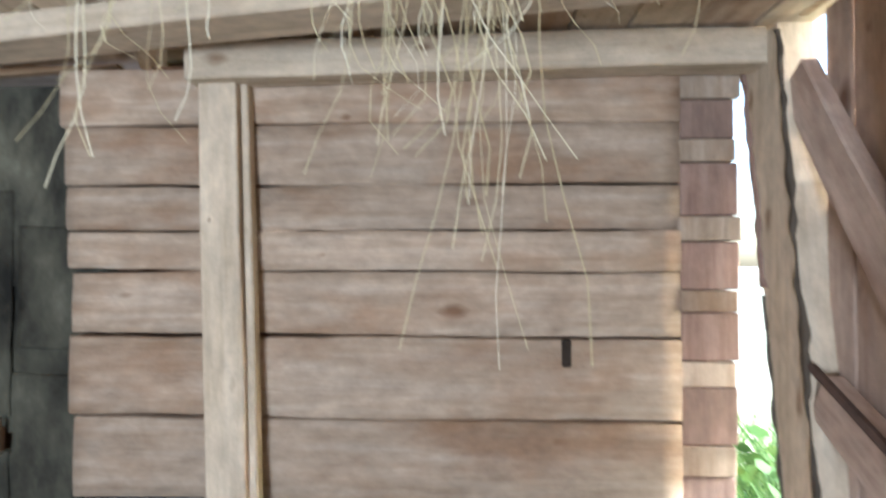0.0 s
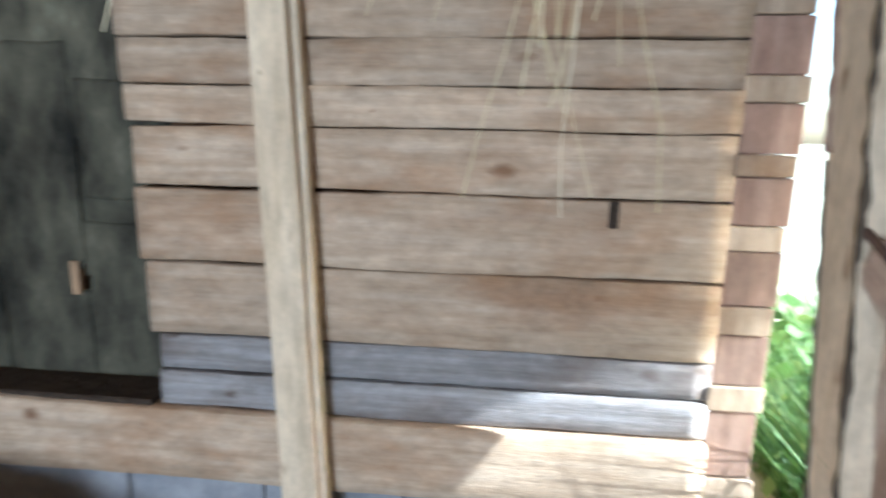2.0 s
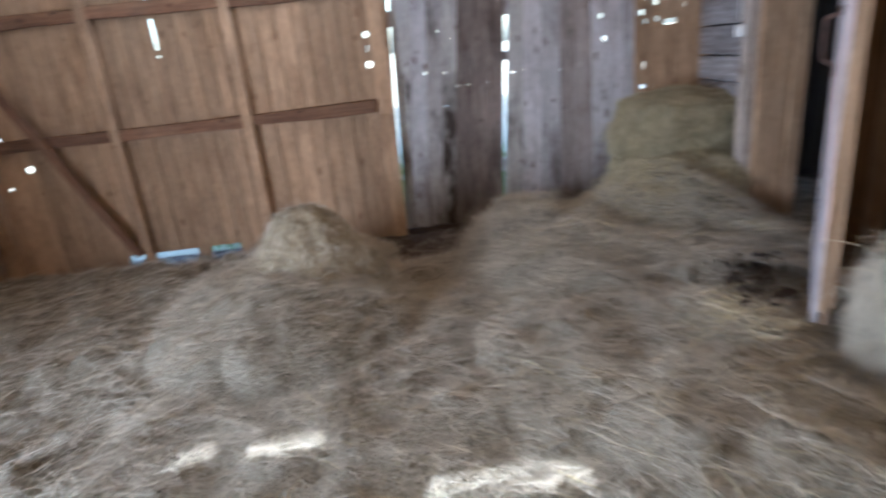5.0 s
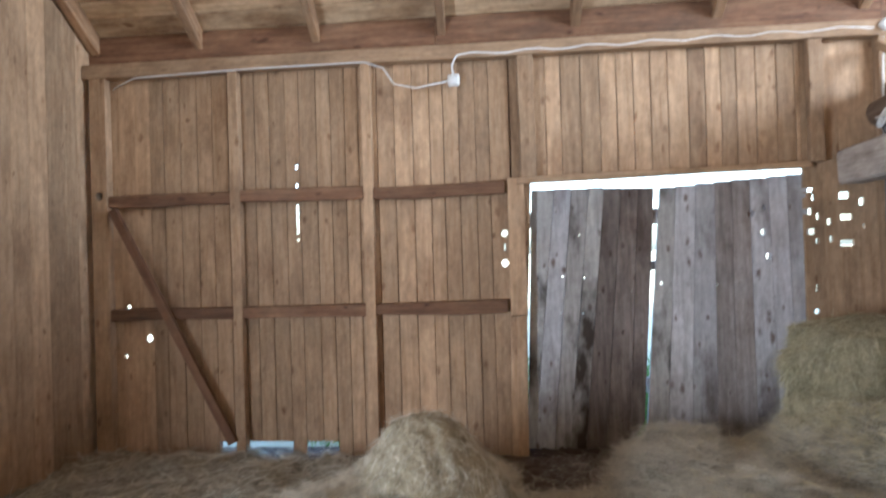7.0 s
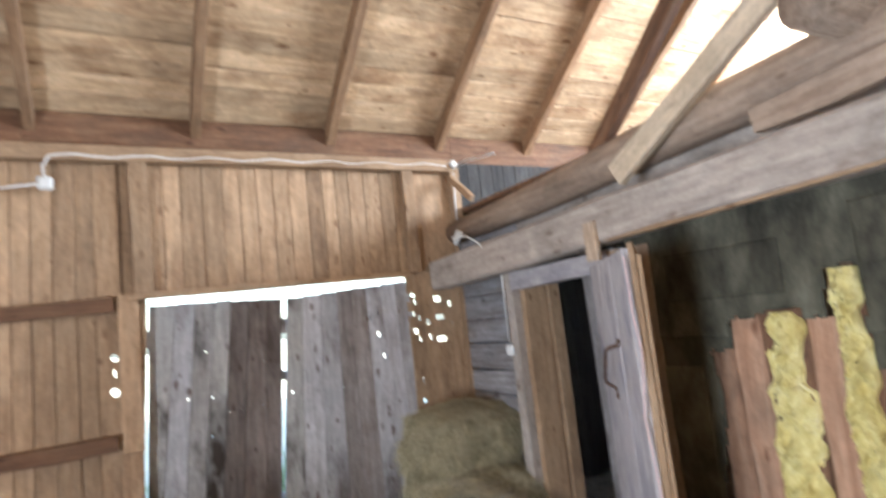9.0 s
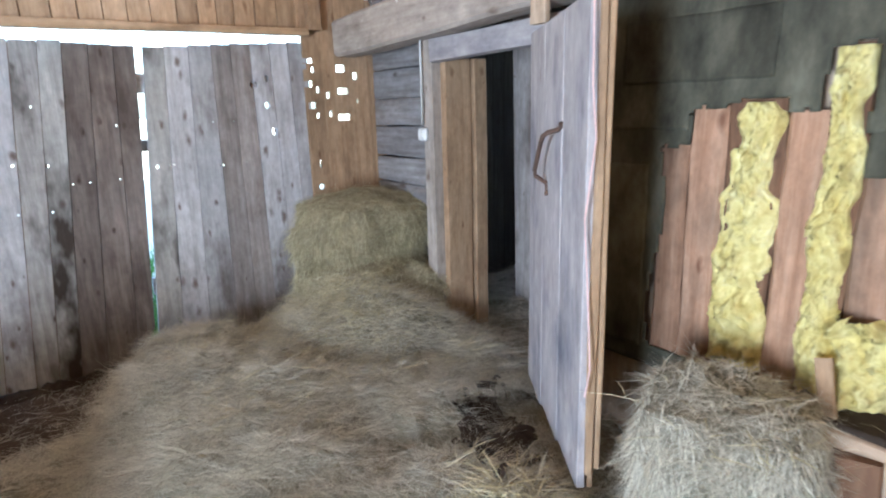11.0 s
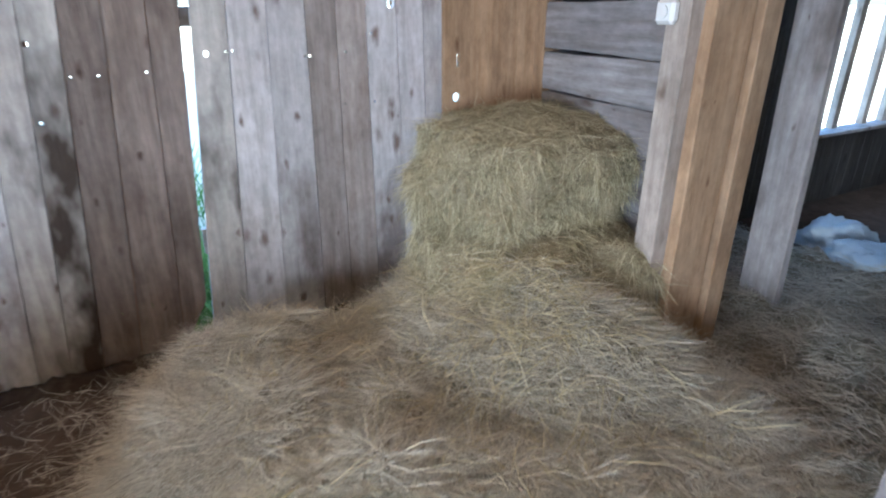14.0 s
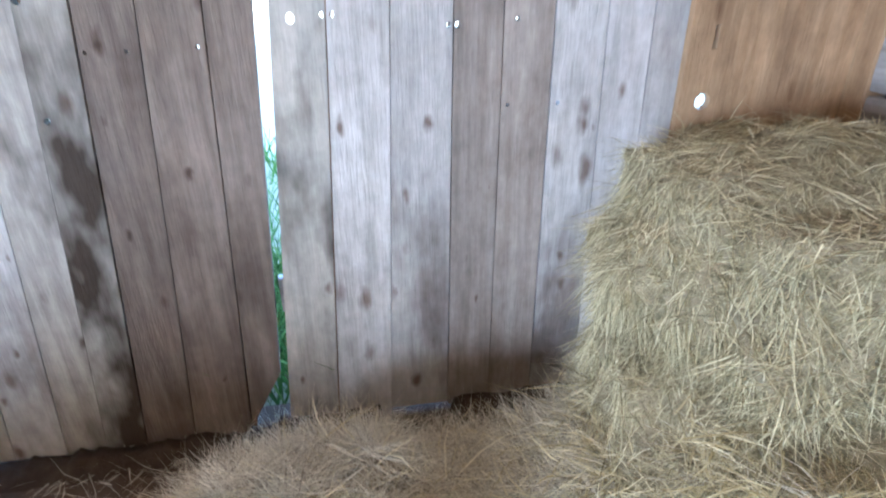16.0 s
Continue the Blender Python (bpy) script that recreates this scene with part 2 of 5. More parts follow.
def smudged(name, centre, reach, colour):
    """The grey door paint with one dark greasy smudge rubbed into it."""
    m = wood(name, (0.35, 0.315, 0.315), (0.41, 0.375, 0.375), (0.46, 0.425, 0.425), stain=(0.13, 0.13, 0.17), stain_amount=0.7, vary=0.06, knots=0.5)
    nt = m.node_tree
    N, L = nt.nodes.new, nt.links.new
    bsdf = nt.nodes["Principled BSDF"]
    paint = bsdf.inputs["Base Color"].links[0].from_socket
    tc = N("ShaderNodeTexCoord")
    mp = N("ShaderNodeMapping"); mp.vector_type = "TEXTURE"
    mp.inputs["Location"].default_value, mp.inputs["Scale"].default_value = centre, reach
    L(tc.outputs["Object"], mp.inputs[0])
    blur = N("ShaderNodeTexNoise"); blur.inputs["Scale"].default_value = 2.0
    L(mp.outputs[0], blur.inputs["Vector"])
    ln = N("ShaderNodeVectorMath"); ln.operation = "LENGTH"; L(mp.outputs[0], ln.inputs[0])
    add = N("ShaderNodeMath"); add.operation = "ADD"; L(ln.outputs["Value"], add.inputs[0]); L(blur.outputs["Fac"], add.inputs[1])
    r = ramp_node(nt, [(0.35, (0.62, 0.62, 0.62)), (0.62, (0.3, 0.3, 0.3))]); r.color_ramp.elements.new(0.95).color = (0, 0, 0, 1)
    half = N("ShaderNodeMath"); half.operation = "MULTIPLY"; L(add.outputs[0], half.inputs[0]); half.inputs[1].default_value = 0.6
    L(half.outputs[0], r.inputs[0])
    mix = N("ShaderNodeMix"); mix.data_type = "RGBA"
    L(r.outputs[0], mix.inputs["Factor"]); L(paint, mix.inputs["A"]); mix.inputs["B"].default_value = (*colour, 1)
    L(mix.outputs["Result"], bsdf.inputs["Base Color"])
    return m


LEAFSMUDGE = smudged("smudged_grey_board", (-0.12, 0.0, 0.38), (0.17, 1.0, 0.2), (0.07, 0.08, 0.12))
LEAFSMEAR = smudged("smeared_grey_board", (0.2, 0.0, 0.42), (0.17, 1.0, 0.2), (0.07, 0.08, 0.12))
LATH = wood("reddish_lath_wood", (0.22, 0.11, 0.06), (0.36, 0.21, 0.13), (0.46, 0.30, 0.20), vary=0.3, stain_amount=0.6)
TAR = rough_stuff("tar_paper", [(0.37, (0.014, 0.013, 0.01)), (0.45, (0.046, 0.043, 0.031)), (0.54, (0.09, 0.085, 0.06)), (0.63, (0.155, 0.145, 0.105))], 6.5, (1, 1, 0.5), 0.8, 0.6, 0.006, vary=0.32)
WOOL = rough_stuff("yellow_mineral_wool", [(0.3, (0.33, 0.24, 0.08)), (0.42, (0.62, 0.5, 0.17)), (0.55, (0.77, 0.67, 0.3)), (0.7, (0.87, 0.81, 0.54))], 18.0, (1, 1, 0.6), 0.95, 1.0, 0.03)
HAYBED = rough_stuff("hay_bed", [(0.28, (0.09, 0.078, 0.058)), (0.45, (0.25, 0.225, 0.172)), (0.7, (0.46, 0.425, 0.34))], 46.0, (1, 1, 1), 0.95, 1.0, 0.03)
HAYGREEN = rough_stuff("bale_core", [(0.3, (0.15, 0.125, 0.08)), (0.5, (0.36, 0.31, 0.21)), (0.7, (0.54, 0.48, 0.34))], 26.0, (1, 1, 1), 0.95, 1.0, 0.03)
STONE = rough_stuff("foundation_grey", [(0.3, (0.10, 0.10, 0.11)), (0.5, (0.21, 0.215, 0.235)), (0.7, (0.33, 0.33, 0.35))], 7.0, (1, 1, 1), 0.9, 0.6, 0.01, vary=0.2)
# Debris colour; it also paints the shaded gap under the double doors.
DIRT_SHADE = rough_stuff("dark_debris_and_shade", [(0.3, (0.02, 0.014, 0.01)), (0.55, (0.05, 0.036, 0.027)), (0.75, (0.09, 0.07, 0.05))], 20.0, (1, 1, 1), 0.95, 1.0, 0.02)
RUST = rough_stuff("rusty_iron", [(0.3, (0.05, 0.035, 0.03)), (0.6, (0.13, 0.08, 0.06)), (0.8, (0.2, 0.12, 0.08))], 40.0, (1, 1, 1), 0.7, 0.4, 0.003)
PLASTIC = rough_stuff("white_plastic", [(0.3, (0.62, 0.62, 0.60)), (0.7, (0.75, 0.75, 0.73))], 10.0, (1, 1, 1), 0.45, 0.05, 0.001, spec=0.5)
SHEET = rough_stuff("bluish_sheet", [(0.3, (0.42, 0.50, 0.56)), (0.7, (0.66, 0.72, 0.76))], 8.0, (1, 1, 1), 0.5, 0.2, 0.004, spec=0.4)
ROPE = rough_stuff("pink_twine", [(0.3, (0.55, 0.36, 0.34)), (0.7, (0.72, 0.52, 0.50))], 60.0, (1, 1, 1), 0.8, 0.2, 0.001)
YARD = rough_stuff("dry_pale_field", [(0.3, (0.34, 0.33, 0.22)), (0.5, (0.46, 0.44, 0.32)), (0.7, (0.56, 0.53, 0.42))], 0.6, (1, 1, 1), 0.9, 0.3, 0.05)
EARTH = rough_stuff("barn_earth", [(0.3, (0.04, 0.028, 0.022)), (0.55, (0.09, 0.066, 0.051)), (0.75, (0.15, 0.115, 0.09))], 12.0, (1, 1, 1), 0.95, 0.8, 0.02)
BARK = rough_stuff("bark", [(0.3, (0.05, 0.04, 0.03)), (0.7, (0.14, 0.11, 0.08))], 20.0, (1, 1, 0.2), 0.9, 0.8, 0.02)


def blade_material(name, stops, trans=0.3, rough=0.6):
    """Thin blades: a colour for each one, and some light through them."""
    m, nt, bsdf = nodes_of(name)
    N, L = nt.nodes.new, nt.links.new
    g = N("ShaderNodeNewGeometry")
    r = ramp_node(nt, stops); L(g.outputs["Random Per Island"], r.inputs[0]); L(r.outputs[0], bsdf.inputs["Base Color"])
    bsdf.inputs["Roughness"].default_value, bsdf.inputs["Specular IOR Level"].default_value = rough, 0.3
    if trans:
        t = N("ShaderNodeBsdfTranslucent"); L(r.outputs[0], t.inputs["Color"])
        mix = N("ShaderNodeMixShader"); mix.inputs[0].default_value = trans
        L(bsdf.outputs[0], mix.inputs[1]); L(t.outputs[0], mix.inputs[2])
        L(mix.outputs[0], nt.nodes["Material Output"].inputs["Surface"])
    MATS[name] = m
    return m


STRAW = blade_material("dry_hay_blades", [(0.0, (0.30, 0.265, 0.20)), (0.35, (0.555, 0.51, 0.41)), (0.8, (0.72, 0.67, 0.55)), (1.0, (0.84, 0.80, 0.66))], 0.15)
STRAWGREEN = blade_material("green_hay_blades", [(0.0, (0.20, 0.172, 0.10)), (0.35, (0.47, 0.42, 0.265)), (0.75, (0.66, 0.605, 0.40)), (1.0, (0.84, 0.785, 0.56))], 0.15)
STRAWGOLD = blade_material("golden_straw", [(0.0, (0.58, 0.50, 0.29)), (0.6, (0.75, 0.68, 0.44)), (1.0, (0.87, 0.82, 0.64))], 0.25)
BLADE = blade_material("green_blades", [(0.0, (0.05, 0.11, 0.025)), (0.6, (0.11, 0.22, 0.05)), (1.0, (0.22, 0.33, 0.1))], 0.4)


# ---- building helpers ----
def mesh_of(name, bm, material, smooth=False):
    me = bpy.data.meshes.new(name)
    bm.to_mesh(me)
    bm.free()
    me.materials.append(material)
    if smooth:
        for p in me.polygons:
            p.use_smooth = True
    return me


def adopt(ob, parent, matrix=None):
    """Puts ob at a world pose under a parent."""
    matrix = matrix or Matrix.Identity(4)
    if parent:
        top, pm = parent, parent.matrix_basis.copy()
        while top.parent:
            pm = top.parent.matrix_basis @ top.matrix_parent_inverse @ pm
            top = top.parent
        ob.parent = parent
        ob.matrix_parent_inverse = pm.inverted()
    ob.matrix_basis = matrix
    return ob


def part(name, bm, material, parent, label="", matrix=None, smooth=False):
    ob = adopt(new(name, mesh_of(name, bm, material, smooth)), parent, matrix)
    if label:
        ob["label"] = label
    return ob


def thing(name, at, label, category, group="", kind=""):
    ob = new(name)
    ob.matrix_basis = Matrix.Translation(at)
    ob.empty_display_size = 0.1
    return tagged(ob, label, category, group, kind)


def frame_of(p0, p1, face):
    """The pose of a piece that runs from p0 to p1 along its local Z, with its local -Y facing the way of face."""
    p0, p1 = Vector(p0), Vector(p1)
    z = (p1 - p0).normalized()
    y = -(Vector(face) - z * z.dot(Vector(face))).normalized()
    x = y.cross(z)
    m = Matrix((x, y, z)).transposed().to_4x4()
    m.translation = p0
    return m


def board_bm(w, t, length, segs=3, wob=0.004, rng=random, bevel=0.004, wane=0.0):
    """A sawn board or beam: local X is its width, Y its thickness, Z its length; chamfered, with uneven edges."""
    bm = bmesh.new()
    rings = []
    c = min(bevel, w * 0.3, t * 0.3)
    for k in range(segs + 1):
        z = length * k / segs
        dx0, dx1 = rng.uniform(-wob, wob), rng.uniform(-wob, wob)
        x0, x1 = -w / 2 + dx0 - wane * rng.random(), w / 2 + dx1 + wane * rng.random()
        ya, yb = -t / 2 + rng.uniform(-wob, wob) * 0.4, t / 2
        pts = [(x0 + c, ya), (x1 - c, ya), (x1, ya + c), (x1, yb), (x0, yb), (x0, ya + c)]
        rings.append([bm.verts.new((x, y, z)) for x, y in pts])
    n = 6
    for a, b in zip(rings, rings[1:]):
        for i in range(n):
            bm.faces.new((a[i], a[(i + 1) % n], b[(i + 1) % n], b[i]))
    bm.faces.new(rings[0][::-1])
    bm.faces.new(rings[-1])
    return bm


def board(name, parent, p0, p1, w, t, face, material, label="", segs=3, wob=0.004, bevel=0.004, wane=0.0):
    length = (Vector(p1) - Vector(p0)).length
    return part(name, board_bm(w, t, length, segs, wob, random, bevel, wane), material, parent, label, frame_of(p0, p1, face))


def holed_bm(w, t, length, holes, cuts=()):
    """A board with holes cut through it: holes are (x0, x1, z0, z1) in the board's own width and length."""
    xs = sorted({round(q, 3) for q in (-w / 2, w / 2, *(min(max(v, -w / 2), w / 2) for h in holes for v in h[:2]))})
    zs = sorted({round(q, 3) for q in (0.0, length, *cuts, *(min(max(v, 0), length) for h in holes for v in h[2:]))})
    bm = bmesh.new()
    cache = {}

    def vert(x, y, z):
        key = (round(x, 5), y, round(z, 5))
        if key not in cache:
            cache[key] = bm.verts.new((x, y, z))
        return cache[key]

    def gone(i, k):
        if not (0 <= i < len(xs) - 1 and 0 <= k < len(zs) - 1):
            return True
        cx, cz = (xs[i] + xs[i + 1]) / 2, (zs[k] + zs[k + 1]) / 2
        return any(h[0] < cx < h[1] and h[2] < cz < h[3] for h in holes)

    a, b = -t / 2, t / 2
    for i in range(len(xs) - 1):
        for k in range(len(zs) - 1):
            if gone(i, k):
                continue
            x0, x1, z0, z1 = xs[i], xs[i + 1], zs[k], zs[k + 1]
            bm.faces.new((vert(x0, a, z0), vert(x1, a, z0), vert(x1, a, z1), vert(x0, a, z1)))
            bm.faces.new((vert(x0, b, z0), vert(x0, b, z1), vert(x1, b, z1), vert(x1, b, z0)))
            if gone(i - 1, k):
                bm.faces.new((vert(x0, a, z0), vert(x0, a, z1), vert(x0, b, z1), vert(x0, b, z0)))
            if gone(i + 1, k):
                bm.faces.new((vert(x1, a, z0), vert(x1, b, z0), vert(x1, b, z1), vert(x1, a, z1)))
            if gone(i, k - 1):
                bm.faces.new((vert(x0, a, z0), vert(x0, b, z0), vert(x1, b, z0), vert(x1, a, z0)))
            if gone(i, k + 1):
                bm.faces.new((vert(x0, a, z1), vert(x1, a, z1), vert(x1, b, z1), vert(x0, b, z1)))
    return bm


def holed_board(name, parent, p0, p1, w, t, face, material, holes):
    length = (Vector(p1) - Vector(p0)).length
    return part(name, holed_bm(w, t, length, holes), material, parent, "", frame_of(p0, p1, face))


def spot(x, z, r):
    """A roundish knot hole as stacked slots."""
    out = []
    for k in range(-3, 4):
        half = r * math.sqrt(1 - (k / 3.6) ** 2)
        out.append((x - half, x + half, z + (k - 0.5) * r / 3.5, z + (k + 0.5) * r / 3.5))
    return out


def box_bm(x0, x1, y0, y1, z0, z1, bevel=0.0):
    bm = bmesh.new()
    v = [bm.verts.new(p) for p in ((x0, y0, z0), (x1, y0, z0), (x1, y1, z0), (x0, y1, z0), (x0, y0, z1), (x1, y0, z1), (x1, y1, z1), (x0, y1, z1))]
    for f in ((3, 2, 1, 0), (4, 5, 6, 7), (0, 1, 5, 4), (1, 2, 6, 5), (2, 3, 7, 6), (3, 0, 4, 7)):
        bm.faces.new([v[i] for i in f])
    if bevel:
        bmesh.ops.bevel(bm, geom=bm.edges[:], offset=bevel, segments=1, affect="EDGES")
    return bm


def tube_bm(points, radius, sides=6):
    bm = bmesh.new()
    rings = []
    pts = [Vector(p) for p in points]
    for i, p in enumerate(pts):
        d = (pts[min(i + 1, len(pts) - 1)] - pts[max(i - 1, 0)]).normalized()
        u = d.orthogonal().normalized() if abs(d.z) > 0.99 else d.cross(Vector((0, 0, 1))).normalized()
        w = d.cross(u)
        r = radius[i] if isinstance(radius, (list, tuple)) else radius
        rings.append([bm.verts.new(p + (u * math.cos(a) + w * math.sin(a)) * r) for a in (2 * math.pi * k / sides for k in range(sides))])
    for a, b in zip(rings, rings[1:]):
        for k in range(sides):
            bm.faces.new((a[k], a[(k + 1) % sides], b[(k + 1) % sides], b[k]))
    bm.faces.new(rings[0][::-1])
    bm.faces.new(rings[-1])
    bmesh.ops.recalc_face_normals(bm, faces=bm.faces[:])
    return bm


def blades_mesh(name, roots, material):
    """Thin bent blades in one mesh. roots: (place, way, bend, length, width)."""
    verts, faces = [], []
    spin = random.Random(5)
    for p, d, bend, ln, wd in roots:
        flat = Vector((-d.y, d.x, 0)) if abs(d.z) < 0.95 else d.orthogonal()
        side = (flat.normalized() + d.cross(flat) * spin.gauss(0, 0.7)).normalized() * wd
        n = len(verts)
        a, b, c = p, p + d * ln * 0.5 + bend * ln * 0.12, p + d * ln + bend * ln * 0.45
        verts += [a - side, a + side, b - side, b + side, c]
        faces += [(n, n + 1, n + 3, n + 2), (n + 2, n + 3, n + 4)]
    me = bpy.data.meshes.new(name)
    me.from_pydata([tuple(v) for v in verts], [], faces)
    me.materials.append(material)
    return me


def log_along(name, parent, points, radius, sides, material):
    m = frame_of(points[0], points[-1], (0, -1, 0.01) if abs(Vector(points[-1]).x - Vector(points[0]).x) > 0.5 else (1, 0, 0))
    inv = m.inverted()
    return part(name, tube_bm([inv @ Vector(p) for p in points], radius, sides), material, parent, "", m, True)


# ---- ground and outdoors ----
bm = bmesh.new()
bmesh.ops.create_grid(bm, x_segments=40, y_segments=40, size=400)
for v in bm.verts:
    v.co.z = -0.14 + (0.3 * noise.noise(v.co * 0.05) if v.co.length > 40 else 0)
ground = tagged(new("ground", mesh_of("ground", bm, YARD)), "pale sunlit summer field round the old barn", "ground", kind="structure")

rng = random.Random(5)


def tuft_field(name, spots, label, tall, n):
    roots = []
    for _ in range(n):
        x0, x1, y0, y1 = rng.choice(spots)
        p = Vector((rng.uniform(x0, x1), rng.uniform(y0, y1), -0.14))
        a = rng.uniform(0, 6.283)
        lean = Vector((math.cos(a), math.sin(a), 0))
        roots.append((p, (Vector((0, 0, 1)) + lean * rng.uniform(0.05, 0.35)).normalized(), lean, tall * rng.uniform(0.4, 1.0), rng.uniform(0.003, 0.008)))
    return tagged(new(name, blades_mesh(name, roots, BLADE)), label, "grass", kind="stuff")


tuft_field("tall_grass", [(1.3, 2.8, 1.9, 4.4), (1.3, 2.2, 1.8, 2.8), (1.3, 1.8, 1.45, 1.9)], "tall bright green grass outside the corner gap", 0.95, 5000)
tuft_field("meadow_tufts", [(-9.5, -6.25, -2.5, 3.5), (-7.2, -6.2, -1.0, 2.0)], "bright green grass outside the plank doors", 0.45, 7000)
# broad weed leaves among the grass
verts, faces = [], []
for _ in range(260):
    p = Vector((rng.uniform(1.1, 1.8), rng.uniform(1.75, 2.8), rng.uniform(0.0, 0.75)))
    u = Vector((rng.uniform(-1, 1), rng.uniform(-1, 1), rng.uniform(-0.4, 0.4))).normalized()
    w = u.orthogonal().normalized()
    r = rng.uniform(0.025, 0.06)
    n = len(verts)
    verts += [tuple(p + u * r * a + w * r * b) for a, b in ((-1, 0), (-0.4, 0.6), (0.4, 0.6), (1.1, 0), (0.4, -0.6), (-0.4, -0.6))]
    faces.append(tuple(range(n, n + 6)))
me = bpy.data.meshes.new("weed_leaves")
me.from_pydata(verts, [], faces)
me.materials.append(BLADE)
tagged(new("weed_leaves", me), "broad green weed leaves among tall grass", "weeds", kind="stuff")

# ---- floor ----
def bump_at(x, y, cx, cy, rx, ry, h, p=2.0):
    d = (abs((x - cx) / rx) ** p + abs((y - cy) / ry) ** p)
    return h * max(0.0, 1 - d) ** 0.8 if d < 1 else 0.0


def hay_height(x, y):
    """How high the loose hay lies above the earth."""
    v = Vector((x, y, 0))
    z = 0.06 + 0.055 * noise.noise(v * 1.3) + 0.035 * noise.noise(v * 3.1) + 0.018 * noise.noise(v * 8.0) + 0.008 * noise.noise(v * 21.0)
    z += 0.06 * abs(noise.noise(v * 2.6 + Vector((3, 0, 0)))) + 0.10 * abs(noise.noise(v * 4.5 + Vector((0, 0, 0.7)))) + 0.055 * abs(noise.noise(v * 9.5)) - 0.05
    if x < -3.9:
        z -= 0.035 * min(1, (-3.9 - x) / 0.6) * min(1, max(0, (0.2 - y) / 0.5))
    z += bump_at(x, y, -4.85, 0.95, 1.0, 1.15, 0.15, 3.0) + bump_at(x, y, -5.3, 1.5, 0.8, 0.62, 0.2) + bump_at(x, y, -5.0, 1.3, 0.45, 0.45, 0.1)
    if x < -5.5:
        z -= 0.06 * min(1, (-5.5 - x) / 0.45)
    z += bump_at(x, y, -1.65, 0.95, 0.55, 0.45, 0.2) + bump_at(x, y, -2.4, 0.6, 0.7, 0.6, 0.16) + bump_at(x, y, -3.3, 0.4, 0.9, 0.7, 0.1) + bump_at(x, y, -3.3, 0.95, 0.42, 0.3, 0.1)
    z += bump_at(x, y, -4.3, -1.35, 0.95, 0.75, 0.3)
    if y > 1.25 and -4.0 < x < -1.2:
        z -= 0.06
    z += bump_at(x, y, -5.62, 0.42, 0.34, 0.3, 0.09) + bump_at(x, y, -5.2, 0.25, 0.4, 0.35, 0.1)
    if x < -4.7:
        # bare trodden earth in front of the sagging door leaf
        edge = -0.19 + 0.41 * max(0.0, (-5.0 - x)) ** 1.3 + 0.05 * noise.noise(Vector((x * 7, 2, 0)))
        bare = min(1, max(0, (edge - y) / 0.09 + 0.6)) * min(1, max(0, (-5.0 - x) / 0.3)) * min(1, max(0, (y + 1.0) / 0.5))
        z = z * (1 - bare) - 0.085 * bare
    if x < -5.73:
        # the hay falls away at the foot of the doors
        foot = min(1, (-5.73 - x) / 0.14) * min(1, max(0, (1.36 - y) / 0.15)) * (1 if y > 0.62 else 0.35)
        z = z * (1 - foot) - 0.075 * foot
    return z


nx, ny = 345, 345
x0, x1, y0, y1 = -6.02, 0.88, -4.0, 3.6
verts, faces = [], []
for j in range(ny + 1):
    for i in range(nx + 1):
        x, y = x0 + (x1 - x0) * i / nx, y0 + (y1 - y0) * j / ny
        verts.append((x, y, hay_height(x, y)))
for j in range(ny):
    for i in range(nx):
        a = j * (nx + 1) + i
        faces.append((a, a + 1, a + nx + 2, a + nx + 1))
me = bpy.data.meshes.new("hay_layer")
me.from_pydata(verts, [], faces)
me.materials.append(HAYBED)
for p in me.polygons:
    p.use_smooth = True
tagged(new("hay_layer", me), "trampled layer of loose dry hay on the barn floor", "hay", kind="stuff")
tagged(new("floor", mesh_of("floor", box_bm(-6.15, 1.0, -4.2, 6.2, -0.135, -0.05), EARTH)), "dark trodden earth floor of the barn", "floor", kind="structure")

rng = random.Random(11)


def straw_roots(n, area, height, ln=(0.05, 0.2), wd=(0.0008, 0.002), up=0.25, lift=0.004):
    roots = []
    xa, xb, ya, yb = area
    for _ in range(n):
        x, y = rng.uniform(xa, xb), rng.uniform(ya, yb)
        bare = height(x, y) < -0.035
        if bare and rng.random() < 0.95:
            continue
        a = 6 * noise.noise(Vector((x * 4, y * 4, 4))) + 4 * noise.noise(Vector((x * 11, y * 11, 9))) + rng.gauss(0, 0.8) + (3.1416 if rng.random() < 0.5 else 0)
        d = Vector((math.cos(a), math.sin(a), rng.uniform(-0.05, up))).normalized()
        bend = Vector((math.cos(a + 1.6), math.sin(a + 1.6), rng.uniform(-0.5, 0.2))) * rng.uniform(-1.7, 1.7)
        roots.append((Vector((x, y, max(height(x, y), -0.052) + lift + rng.uniform(0, 0.012))), d, bend, rng.uniform(*ln), rng.uniform(*wd)))
    return roots


def tuft_roots(n, cx, cy, spread, height):
    """A tangle of coarse straw, thickest in its middle and sticking up in wisps."""
    roots = []
    for _ in range(n):
        x, y = rng.gauss(cx, spread), rng.gauss(cy, spread * 0.8)
        a = 5 * noise.noise(Vector((x * 6, y * 6, 1))) + rng.gauss(0, 0.9)
        d = Vector((math.cos(a), math.sin(a), rng.uniform(-0.1, 0.8))).normalized()
        bend = Vector((rng.uniform(-1, 1), rng.uniform(-1, 1), rng.uniform(-1.2, -0.1)))
        roots.append((Vector((x, y, height(x, y) + rng.uniform(0.0, 0.05))), d, bend, rng.uniform(0.05, 0.17), rng.uniform(0.0008, 0.0022)))
    return roots


